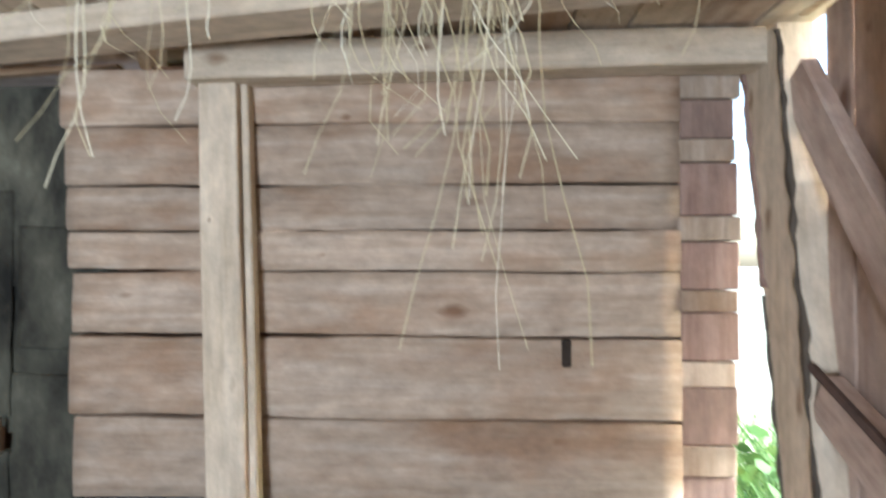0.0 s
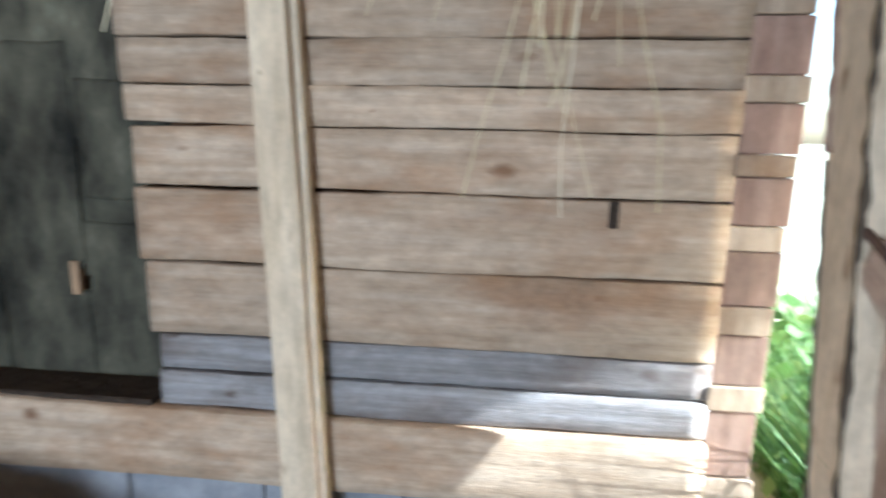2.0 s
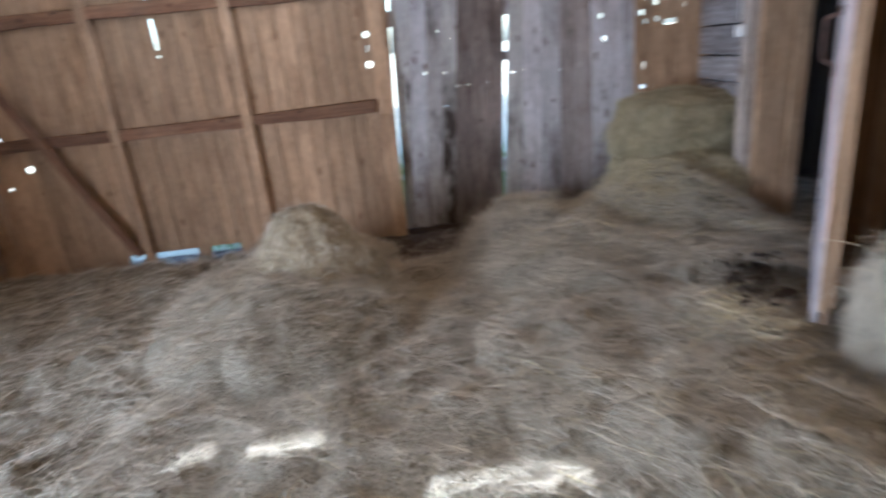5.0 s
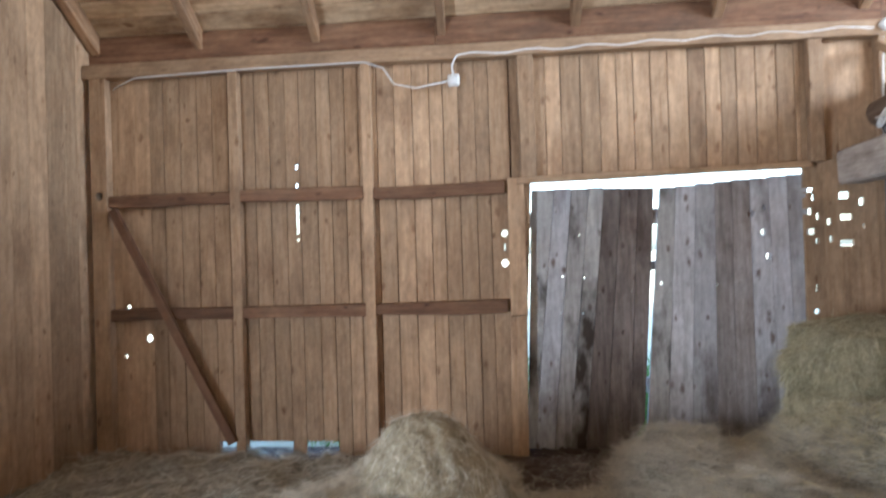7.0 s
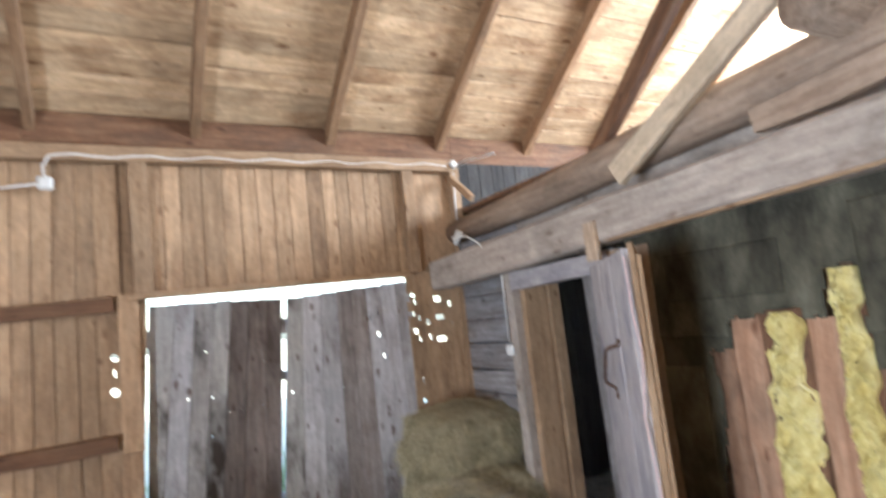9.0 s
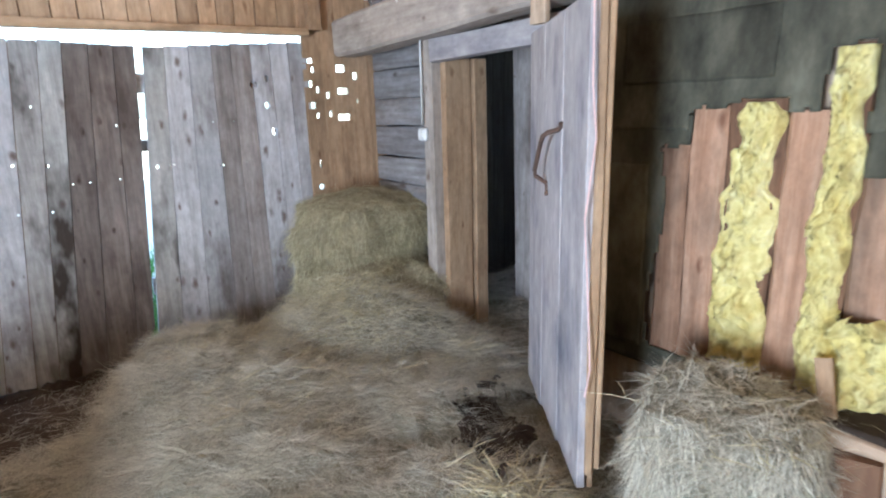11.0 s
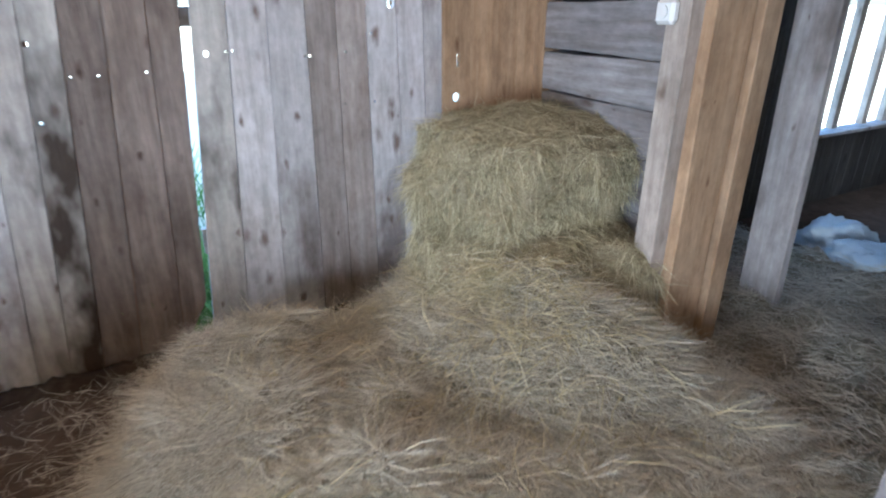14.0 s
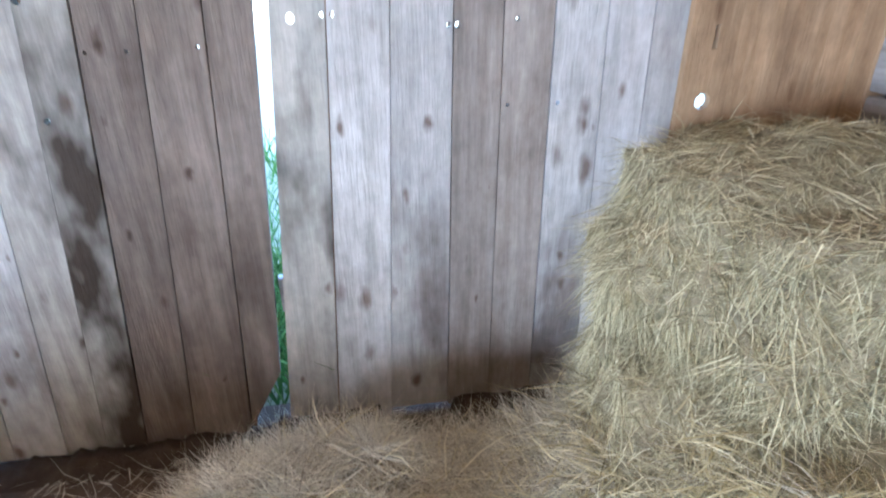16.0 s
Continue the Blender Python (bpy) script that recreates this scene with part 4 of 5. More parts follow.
for w in (0.1, 0.13, 0.12, 0.12):
    board("door_plank", gate, (0.945, y - w / 2, 0.0), (0.945, y - w / 2, 2.1), w - 0.004, 0.024, FACE_W, GATEWOOD)
    y -= w
board("brace", gate, (0.9, 1.47, 1.95), (0.9, 1.0, 1.25), 0.11, 0.04, FACE_W, GATEWOOD, "pale diagonal brace")
board("brace", gate, (0.89, 1.36, 1.18), (0.89, 0.98, 0.98), 0.12, 0.045, FACE_W, GATEWOOD)
part("iron_bar", tube_bm([(0.865, 1.37, 1.245), (0.86, 1.2, 1.17), (0.86, 1.02, 1.085)], 0.011, 6), RUST, gate, "rusty iron bar along the brace")
part("nail", tube_bm([(0.87, 1.08, 1.13), (0.84, 1.075, 1.125), (0.835, 1.07, 1.26)], 0.004, 5), RUST, gate, "bent rusty nail")
for a, b, w in (((0.84, 0.60, -0.05), (0.84, 0.93, 2.06), 0.14),):
    post = thing("door_post", a, "pale planed door post beside the plank door", "post")
    board("post", post, a, b, w, 0.12, FACE_W, PALE)

# ---- north wall: hewn logs and their notched corner ----
LOGS = [(0.29, 0.545), (0.545, 0.67), (0.67, 0.795), (0.795, 1.035), (1.035, 1.27), (1.27, 1.46), (1.46, 1.58), (1.58, 1.71), (1.71, 1.89), (1.89, 2.06)]
LY = 1.65
wall_log = thing("wall_log", (-0.2, LY + 0.08, 0.3), "inner wall of hewn pale brown logs with open joints", "wall", kind="structure")


def log_mesh(x0, x1, z0, z1, y, depth, r, gap=0.007, taper=0.0):
    """A hewn log lying along local Z: slightly bellied face and wavering upper and lower edges."""
    bm = bmesh.new()
    n = max(8, int((x1 - x0) / 0.06))
    h = z1 - z0
    ph = r.uniform(0, 9)
    rings = []
    for k in range(n + 1):
        x = (x1 - x0) * k / n
        w0 = 0.009 * noise.noise(Vector((x * 1.6, ph, 0))) + 0.004 * noise.noise(Vector((x * 9, ph, 3)))
        w1 = 0.009 * noise.noise(Vector((x * 1.6, ph, 7))) + 0.004 * noise.noise(Vector((x * 9, ph, 9)))
        lo, hi = gap * 0.5 + w0 - 0.001, h - gap * 0.5 + w1 + 0.001
        pts = []
        for f in (0.0, 0.025, 0.25, 0.5, 0.75, 0.975, 1.0):
            bell = 0.004 * (1 - (2 * f - 1) ** 2) - (0.007 if f in (0.0, 1.0) else 0)
            dy = -bell + 0.0025 * noise.noise(Vector((x * 3, f * 4, ph)))
            pts.append((dy, lo + (hi - lo) * f))
        pts += [(depth, hi), (depth, lo)]
        rings.append([bm.verts.new((-(zz - h / 2), yy, x)) for yy, zz in pts])
    m = len(rings[0])
    for a, b in zip(rings, rings[1:]):
        for i in range(m):
            bm.faces.new((a[i], b[i], b[(i + 1) % m], a[(i + 1) % m]))
    bm.faces.new(rings[0])
    bm.faces.new(rings[-1][::-1])
    bmesh.ops.recalc_face_normals(bm, faces=bm.faces[:])
    return bm


rl = random.Random(4)
LIE = Matrix(((0, 0, 1, 0), (0, 1, 0, 0), (-1, 0, 0, 0), (0, 0, 0, 1)))
for i, (z0, z1) in enumerate(LOGS):
    xa, xb = (-1.058 - 0.065 * ((z0 + z1) / 2 - 0.6) + rl.uniform(-0.01, 0.01), 0.67)
    if i == 0:
        xa = -2.62
    mat_l = LOGGREY if i in (1, 2) else LOG
    ob = part("log", log_mesh(xa, xb, z0, z1, LY, 0.13, rl), mat_l, wall_log, "greyer weathered log" if i in (1, 2) else "", Matrix.Translation((xa, LY - (0.03 if i == 0 else 0.0) + rl.uniform(-0.006, 0.006), (z0 + z1) / 2)) @ LIE, True)
part("log_backing", box_bm(-1.05, 0.66, LY + 0.14, LY + 0.17, 0.3, 2.115), DARKWOOD, wall_log)
# tenons and end-grain blocks of the corner joint
BLOCKS = [(1.84, 1.95), (1.62, 1.77), (1.41, 1.545), (1.21, 1.345), (0.975, 1.135), (0.73, 0.885), (0.43, 0.645), (0.1, 0.28)]
last = 2.06
for b0, b1 in BLOCKS:
    part("end_block", box_bm(0.672, 0.825 + rl.uniform(-0.012, 0.012), LY + 0.004, LY + 0.15, b0, b1, 0.004), ENDGRAIN, wall_log, "reddish end grain of a cut cross log")
    if rl.random() < 0.6:
        part("end_block", box_bm(0.672, 0.745, LY + 0.002, LY + 0.15, b0 - 0.035, b0 - 0.002, 0.003), ENDGRAIN, wall_log, "reddish end grain of a cut cross log")
    if last - b1 > 0.02:
        part("log_tenon", box_bm(0.664, 0.83 + rl.uniform(-0.012, 0.012), LY - 0.003, LY + 0.14, b1 + 0.003, last - 0.003, 0.004), LOG, wall_log)
    last = b0
part("log_tenon", box_bm(0.6, 0.83, LY - 0.001, LY + 0.14, 0.283, 0.425, 0.004), LOG, wall_log)
part("mark", box_bm(0.335, 0.362, LY - 0.014, LY, 1.19, 1.27, 0.005), DIRT_SHADE, wall_log, "dark charred knot in a log")

# footing under the logs
foot = thing("foundation", (-1.0, 1.72, -0.05), "stained grey-blue footing blocks under the sill log", "footing", kind="structure")
xa = -2.9
while xa < 0.74:
    xb = min(xa + rl.uniform(0.42, 0.62), 0.76)
    bm = box_bm(xa + 0.003, xb - 0.003, 1.672 + rl.uniform(-0.006, 0.006), 1.75, -0.05, 0.286, 0.008)
    part("footing_block", bm, STONE, foot)
    xa = xb

# post and header in front of the logs
post = thing("timber_post", (-0.61, 1.61, -0.05), "pale planed timber post before the log wall", "post")
board("post", post, (-0.542, 1.545, -0.05), (-0.645, 1.615, 1.995), 0.112, 0.055, FACE_S, PALE, segs=5)
board("post_strip", post, (-0.47, 1.555, -0.05), (-0.573, 1.625, 1.995), 0.026, 0.04, FACE_S, PALE, "narrow strip nailed along the post")
header = thing("header_beam", (0.1, 1.58, 1.98), "pale planed header beam under the loft boards", "beam")
board("beam", header, (-0.715, 1.585, 2.045), (0.86, 1.585, 2.065), 0.10, 0.09, FACE_S, PALE, segs=5)

# loft over the entrance
loft = thing("loft_floor", (-0.2, 1.2, 2.06), "rough loft boards overhead with hay hanging down", "loft floor", kind="structure")
x = -1.35
while x < 0.9:
    w = rl.uniform(0.14, 0.2)
    board("loft_board", loft, (x + w / 2, 0.72, 2.134), (x + w / 2, 1.66, 2.134), w - 0.004, 0.026, (0, 0, -1), PALE if rl.random() < 0.5 else LOG)
    x += w
joist = thing("loft_joist", (-0.5, 1.35, 2.0), "pale sawn joist carrying the loft boards", "joist")
board("joist", joist, (-1.4, 1.52, 2.085), (1.0, 1.08, 2.085), 0.07, 0.14, FACE_S, PALE)

# ---- north wall: papered part, insulation, beam ----
wall_tar = thing("wall_papered", (-2.4, 1.85, 0.5), "timber wall covered with torn black tar paper", "wall", kind="structure")
rt = random.Random(8)


def torn(x, z):
    """Whether the paper is missing at this place."""
    top = 0.0
    for xe, zt in ((-3.2, 1.37), (-3.06, 1.51), (-2.86, 1.54), (-2.75, 1.5), (-2.62, 1.69), (-2.44, 1.3), (-2.2, 1.5)):
        if x < xe:
            top = zt + 0.035 * noise.noise(Vector((x * 16, 0, 1)))
            break
    if -3.32 + 0.03 * math.sin(z * 7) < x < -2.27 + 0.02 * math.sin(z * 9) and 0.5 < z < top:
        return True
    return -1.50 < x < -1.43 and 0.86 < z < 0.99 and (x + 1.50) * 1.8 > z - 0.86


def paper_sheet(xa, xb, za, zb, lift):
    n, m = max(2, int((xb - xa) / 0.016)), max(2, int((zb - za) / 0.016))
    verts, faces = [], []
    for j in range(m + 1):
        for i in range(n + 1):
            x, z = xa + (xb - xa) * i / n, za + (zb - za) * j / m
            yy = 1.828 - lift + 0.007 * noise.noise(Vector((x * 1.7, z * 1.3, 2))) + 0.004 * noise.noise(Vector((x * 7, z * 6, 5 + lift * 90)))
            verts.append((x + 0.006 * noise.noise(Vector((z * 9, xa, 1))), yy, z + 0.006 * noise.noise(Vector((x * 9, za, 4)))))
    for j in range(m):
        for i in range(n):
            a = j * (n + 1) + i
            if not torn(verts[a][0], verts[a][2]):
                faces.append((a, a + 1, a + n + 2, a + n + 1))
    me = bpy.data.meshes.new("paper_sheet")
    me.from_pydata(verts, [], faces)
    me.materials.append(TAR)
    for p in me.polygons:
        p.use_smooth = True
    sheet = adopt(new("paper_sheet", me), wall_tar)
    sol = sheet.modifiers.new("thickness", "SOLIDIFY")
    sol.thickness, sol.offset = 0.003, -1


for xa, xb, za, zb, lift in ((-3.75, -1.0, 0.42, 1.50, 0.0), (-3.75, -2.3, 1.44, 2.1, 0.006), (-2.36, -1.0, 1.40, 2.1, 0.008), (-1.75, -1.03, 0.44, 1.12, 0.007), (-1.72, -1.42, 0.5, 1.72, 0.012),
                             (-3.72, -3.36, 0.5, 1.3, 0.007), (-2.24, -1.7, 0.95, 1.33, 0.006), (-3.5, -2.9, 1.62, 1.86, 0.011), (-2.6, -2.2, 1.7, 1.95, 0.012), (-1.4, -1.02, 1.2, 1.6, 0.012), (-2.05, -1.76, 0.5, 0.9, 0.006)):
    paper_sheet(xa, xb, za, zb, lift)
part("backing", box_bm(-3.8, -1.0, 1.93, 1.98, -0.05, 2.2), LOG, wall_tar)
# laths and boards behind the torn paper
for xa, xb, zt, mt in ((-3.33, -3.2, 1.34, LATH), (-3.2, -3.06, 1.48, LATH), (-3.06, -2.86, 1.5, DARKWOOD), (-2.86, -2.73, 1.46, LATH), (-2.73, -2.62, 1.66, DARKWOOD), (-2.62, -2.44, 1.38, LATH)):
    board("lath", wall_tar, ((xa + xb) / 2, 1.865, 0.45), ((xa + xb) / 2, 1.865, zt + 0.05), xb - xa - 0.006, 0.05, FACE_S, mt, segs=6, wob=0.007, wane=0.006, bevel=0.015)
board("lath", wall_tar, (-2.33, 1.80, 0.5), (-2.36, 1.80, 1.37), 0.1, 0.05, FACE_S, LATH, "split round board standing proud", wane=0.008)
part("plank_chip", box_bm(-1.475, -1.445, 1.806, 1.83, 0.86, 0.98), WARM, wall_tar)


def wool_bm(x0, x1, z0, z1, y, seed, depth=0.06):
    """A bulging torn strip of mineral wool."""
    bm = bmesh.new()
    n, m = 22, max(20, int((z1 - z0) / 0.011))
    rows = []
    for j in range(m + 1):
        f = j / m
        z = z0 + (z1 - z0) * f
        c, hw = (x0 + x1) / 2, (x1 - x0) / 2
        hw *= (1.05 + 0.55 * noise.noise(Vector((seed, z * 5, 0))) + 0.18 * noise.noise(Vector((seed, z * 18, 6)))) * (1 if f < 0.9 else 0.6 + 4 * (1 - f) * 0.9)
        c += 0.02 * noise.noise(Vector((seed, z * 4, 9)))
        row = []
        for i in range(n + 1):
            u = 2 * i / n - 1
            b = depth * math.sqrt(max(0, 1 - u * u)) * max(0.3, 0.75 + 0.9 * noise.noise(Vector((u * 2.2 + seed, z * 11, 4))) + 0.7 * noise.noise(Vector((u * 5 + seed, z * 30, 4))) + 0.45 * noise.noise(Vector((u * 11 + seed, z * 75, 2))))
            row.append(bm.verts.new((c + hw * u, y - b, z)))
        rows.append(row)
    for a, b in zip(rows, rows[1:]):
        for i in range(n):
            bm.faces.new((a[i], a[i + 1], b[i + 1], b[i]))
    bmesh.ops.recalc_face_normals(bm, faces=bm.faces[:])
    return bm


for k, (xa, xb, za, zb, d) in enumerate(((-3.06, -2.87, 0.55, 1.38, 0.06), (-3.0, -2.88, 1.2, 1.54, 0.07), (-2.74, -2.62, 0.55, 1.7, 0.07), (-2.72, -2.42, 0.5, 0.86, 0.1), (-2.44, -2.36, 1.38, 1.52, 0.06))):
    wool = tagged(new("insulation", mesh_of("insulation", wool_bm(xa, xb, za, zb, 1.852, 3.1 * k + 1, d), WOOL, True)), "torn yellow mineral wool bulging between wall boards", "insulation", "wall insulation strips")

ledge = new("ledge_debris", mesh_of("ledge_debris", box_bm(-2.7, -1.1, 1.64, 1.82, 0.53, 0.56, 0.006), DIRT_SHADE))
tagged(ledge, "dark rotten debris lying along the sill log", "debris", kind="stuff")

beam = thing("tie_beam", (-3.2, 1.8, 1.95), "long grey hewn beam along the top of the wall", "beam")
board("beam", beam, (-5.9, 1.80, 2.045), (-0.95, 1.80, 2.21), 0.25, 0.17, FACE_S, BEAM, segs=12, wob=0.01, bevel=0.02)
board("edge_strip", beam, (-3.75, 1.702, 1.995), (-1.0, 1.702, 2.085), 0.02, 0.03, FACE_S, WARM, segs=8, wob=0.008)
above = thing("wall_above_beam", (-4, 2.02, 2.2), "grey boards closing the wall above the beam", "wall", kind="structure")
board("plank", above, (-5.9, 2.05, 2.25), (-0.95, 2.05, 2.4), 0.34, 0.03, FACE_S, BEAM, segs=8)
upper = thing("upper_beam", (-4.0, 1.95, 2.3), "weathered round log lying above the tie beam", "beam")
log_along("log", upper, [(-5.75, 1.93, 2.40), (-4.6, 1.95, 2.44), (-3.4, 1.96, 2.52), (-2.3, 1.98, 2.58), (-1.2, 2.0, 2.62)], [0.1, 0.115, 0.125, 0.13, 0.13], 14, OLDLOG)
purlin = thing("purlin_log", (-2.4, 1.7, 2.75), "round purlin log with a sawn end", "purlin")
log_along("log", purlin, [(-2.5, 1.62, 2.69), (-2.5, 3.5, 2.69), (-2.5, 6.0, 2.69)], 0.115, 16, OLDLOG)
strut = thing("roof_strut", (-3.7, 1.8, 2.35), "pale sawn strut rising from the beam to the roof", "strut")
board("strut", strut, (-3.68, 1.77, 2.345), (-2.2, 1.77, 3.14), 0.13, 0.05, FACE_S, PALE)
wedge = thing("packing_plank", (-2.8, 1.76, 2.3), "brown plank lying along the top of the beam", "plank")
board("plank", wedge, (-2.86, 1.76, 2.355), (-1.0, 1.76, 2.5), 0.12, 0.06, FACE_S, OLDLOG, segs=6, wob=0.008)
strut2 = thing("roof_strut", (-3.6, 2.0, 2.5), "dark sawn rafter leaning above the beam", "strut")
board("strut", strut2, (-4.1, 1.98, 2.5), (-2.9, 1.98, 3.6), 0.1, 0.07, FACE_S, DARKWOOD)

# ---- dark earth strip carrying the gap's shade at the double doors' foot ----
bm = bmesh.new()
rows = []
for k in range(121):
    y = -0.62 + 2.05 * k / 120
    h = 0.03 + 0.03 * noise.noise(Vector((y * 9, 1, 0))) + 0.02 * noise.noise(Vector((y * 30, 5, 0)))
    if 0.64 < y < 0.88:
        h -= 0.03
    elif y > 0.3:
        h += 0.03
    w = 0.05 * noise.noise(Vector((y * 6, 8, 0)))
    rows.append([bm.verts.new(q) for q in ((-6.015, y, -0.07), (-6.01, y, -0.05 + h), (-5.96, y, -0.04 + h * 0.8), (-5.88 + w, y, -0.07))])
for a, b in zip(rows, rows[1:]):
    for i in range(3):
        bm.faces.new((a[i], a[i + 1], b[i + 1], b[i]))
bmesh.ops.recalc_face_normals(bm, faces=bm.faces[:])
tagged(new("door_gap_shade", mesh_of("door_gap_shade", bm, DIRT_SHADE, True)), "dark earth and painted gap shade along the foot of the plank doors", "litter", kind="stuff")

# ---- inner door in the north wall ----
NY = 1.88
wall_nw = thing("wall_logs_corner", (-5.4, 2.05, 0.0), "weathered grey log wall in the barn corner", "wall", kind="structure")
z = -0.05
while z < 2.3:
    h = rl.uniform(0.19, 0.24)
    part("log", log_mesh(-5.93, -5.0, z, z + h, 2.02, 0.12, rl), LOGGREY, wall_nw, "", Matrix.Translation((-5.93, 2.02, z + h / 2)) @ LIE, True)
    z += h
frame_d = thing("door_frame", (-4.4, NY, 0.0), "worn pale frame of the inner doorway", "door frame", kind="structure")
board("jamb", frame_d, (-4.955, NY + 0.02, -0.05), (-4.955, NY + 0.02, 2.02), 0.1, 0.1, FACE_S, BEAM)
board("jamb_lining", frame_d, (-4.88, NY + 0.14, -0.05), (-4.88, NY + 0.14, 1.84), 0.2, 0.045, FACE_E, WARM, "orange-brown lining board")
board("jamb_lining", frame_d, (-4.855, NY + 0.30, -0.05), (-4.855, NY + 0.30, 1.84), 0.1, 0.05, FACE_E, WARM)
board("lintel", frame_d, (-4.9, NY, 1.885), (-3.85, NY, 1.9), 0.13, 0.09, FACE_S, LEAFDOOR)
board("jamb", frame_d, (-3.82, NY + 0.03, -0.05), (-3.82, NY + 0.03, 1.95), 0.16, 0.16, FACE_S, WARM)
board("trim_board", frame_d, (-3.66, NY - 0.05, 0.3), (-3.66, NY - 0.05, 1.95), 0.14, 0.03, FACE_S, LOG, "pale trim board beside the tar paper")
board("stub", frame_d, (-3.87, 1.70, 1.9), (-3.87, 1.70, 2.12), 0.09, 0.03, FACE_S, LOG, "short pale block nailed to the beam")

H0, F0 = Vector((-3.96, 1.76, 0.17)), Vector((-3.12, 1.15, 0.30))
leaf = thing("inner_door", H0, "open grey painted plank door with a rusty handle", "door")
dirv = (F0 - H0); dirv.z = 0
L_leaf = dirv.length
dirv.normalize()
nrm = Vector((dirv.y, -dirv.x, 0))   # towards the south-west face
if nrm.x > 0:
    nrm = -nrm
nb = 3
for i in range(nb):
    c = H0 + dirv * (L_leaf * (i + 0.5) / nb)
    board("door_board", leaf, (c.x, c.y, 0.16 + 0.03 * i), (c.x, c.y, 1.87), L_leaf / nb - 0.003, 0.028, tuple(nrm), (LEAFDOOR, LEAFSMEAR, LEAFSMUDGE)[i])
for i in range(nb + 1):
    c = H0 + dirv * (L_leaf * (i + 0.4) / (nb + 1)) - nrm * 0.042
    board("back_board", leaf, (c.x, c.y, 0.2), (c.x, c.y, 1.88 + rl.uniform(-0.04, 0.03)), L_leaf / (nb + 1) - 0.004, 0.024, tuple(-nrm), WARM)
e = F0 - nrm * 0.026
board("edge_lath", leaf, (e.x, e.y, 0.28), (e.x, e.y, 1.89), 0.03, 0.026, tuple(dirv), WARM, "torn edge lath")
e = F0 - nrm * 0.052 - dirv * 0.008
board("edge_lath", leaf, (e.x, e.y, 0.3), (e.x, e.y, 1.84), 0.02, 0.026, tuple(dirv), WARM)
up = Vector((0, 0, 1))


def on_leaf(along, out, z):
    """A place on the leaf: metres from its free edge, metres out of its face, height."""
    q = F0 - dirv * along + nrm * (0.014 + out)
    return Vector((q.x, q.y, z))


pull = part("handle", tube_bm([on_leaf(0.35, 0.004, 1.475), on_leaf(0.38, 0.006, 1.46), on_leaf(0.39, 0.045, 1.45), on_leaf(0.43, 0.055, 1.435), on_leaf(0.47, 0.055, 1.41), on_leaf(0.6, 0.055, 1.29), on_leaf(0.61, 0.05, 1.265), on_leaf(0.6, 0.006, 1.235), on_leaf(0.595, 0.004, 1.19)], 0.0095, 8), RUST, leaf, "rusty bent iron handle", None, True)
for q in (on_leaf(0.35, 0.0, 1.478), on_leaf(0.595, 0.0, 1.195)):
    part("screw", tube_bm([q - nrm * 0.004, q + nrm * 0.012], 0.012, 8), RUST, pull, "rusty screw head")
rp = F0 + dirv * 0.02 + nrm * 0.01
part("twine", tube_bm([(rp.x, rp.y, 1.84), (rp.x + 0.01, rp.y - 0.006, 1.6), (rp.x + 0.02, rp.y + 0.004, 1.45), (rp.x - 0.002, rp.y - 0.01, 1.2), (rp.x + 0.015, rp.y, 0.9), (rp.x + 0.03, rp.y, 0.7), (rp.x + 0.02, rp.y - 0.01, 0.6)], 0.003, 5), ROPE, leaf, "frayed pink twine")

# beyond the inner door
def bundle(at, size, seed, label):
    """A slack crumpled sheet lying in folds."""
    ob = thing("crumpled_sheet", at, label, "sheet", "sheets in the far room")
    bm = bmesh.new()
    bmesh.ops.create_icosphere(bm, subdivisions=5, radius=1.0)
    for v in bm.verts:
        c = v.co
        k = 1 + 0.35 * noise.noise(c * 1.4 + Vector((seed, 0, 0))) + 0.22 * abs(noise.noise(c * 3.1 + Vector((0, seed, 0)))) + 0.1 * abs(noise.noise(c * 7))
        v.co = Vector((c.x * k * size[0], c.y * k * size[1], max(-0.3, c.z * k) * size[2]))
    part("sheet", bm, SHEET, ob, "", Matrix.Translation(at), True)
    return ob


for at, size, seed in (((-4.95, 3.78, 0.14), (0.3, 0.24, 0.17), 2.0), ((-5.32, 4.05, 0.1), (0.2, 0.2, 0.16), 5.0), ((-4.62, 3.75, 0.12), (0.2, 0.24, 0.12), 8.0)):
    bundle((at[0], at[1], max(at[2], hay_height(at[0], at[1])) if at[1] < 3.6 else -0.03), size, seed, "pale bluish crumpled plastic sheet on the floor")
back = thing("far_room_post", (-4.95, 2.75, 0.0), "grey upright plank in the room beyond", "post")
board("plank", back, (-4.98, 2.75, -0.05), (-5.02, 2.75, 2.2), 0.19, 0.05, FACE_S, GREYBROWN)

# ---- electric cable, boxes ----
cable = thing("power_cable", (-5.88, 0.6, 3.05), "white electric cable clipped under the roof", "cable")
pts = [(-5.87, -1.02 + 0.12 * k, 3.02 + 0.012 * math.sin(k * 1.7) + 0.004 * k / 3) for k in range(26)]
part("run", tube_bm([(-5.86, -1.06, 2.85), (-5.86, -1.07, 2.94), (-5.86, -1.04, 3.0)] + pts, 0.008, 6), PLASTIC, cable, "", None, True)
part("run", tube_bm([(-5.86, -1.1, 2.82), (-5.86, -1.35, 2.78), (-5.86, -1.52, 2.82), (-5.86, -1.6, 2.95), (-5.86, -1.75, 3.0), (-5.86, -2.6, 3.0), (-5.86, -3.6, 2.98), (-5.86, -3.78, 2.9)], 0.006, 6), PLASTIC, cable, "", None, True)
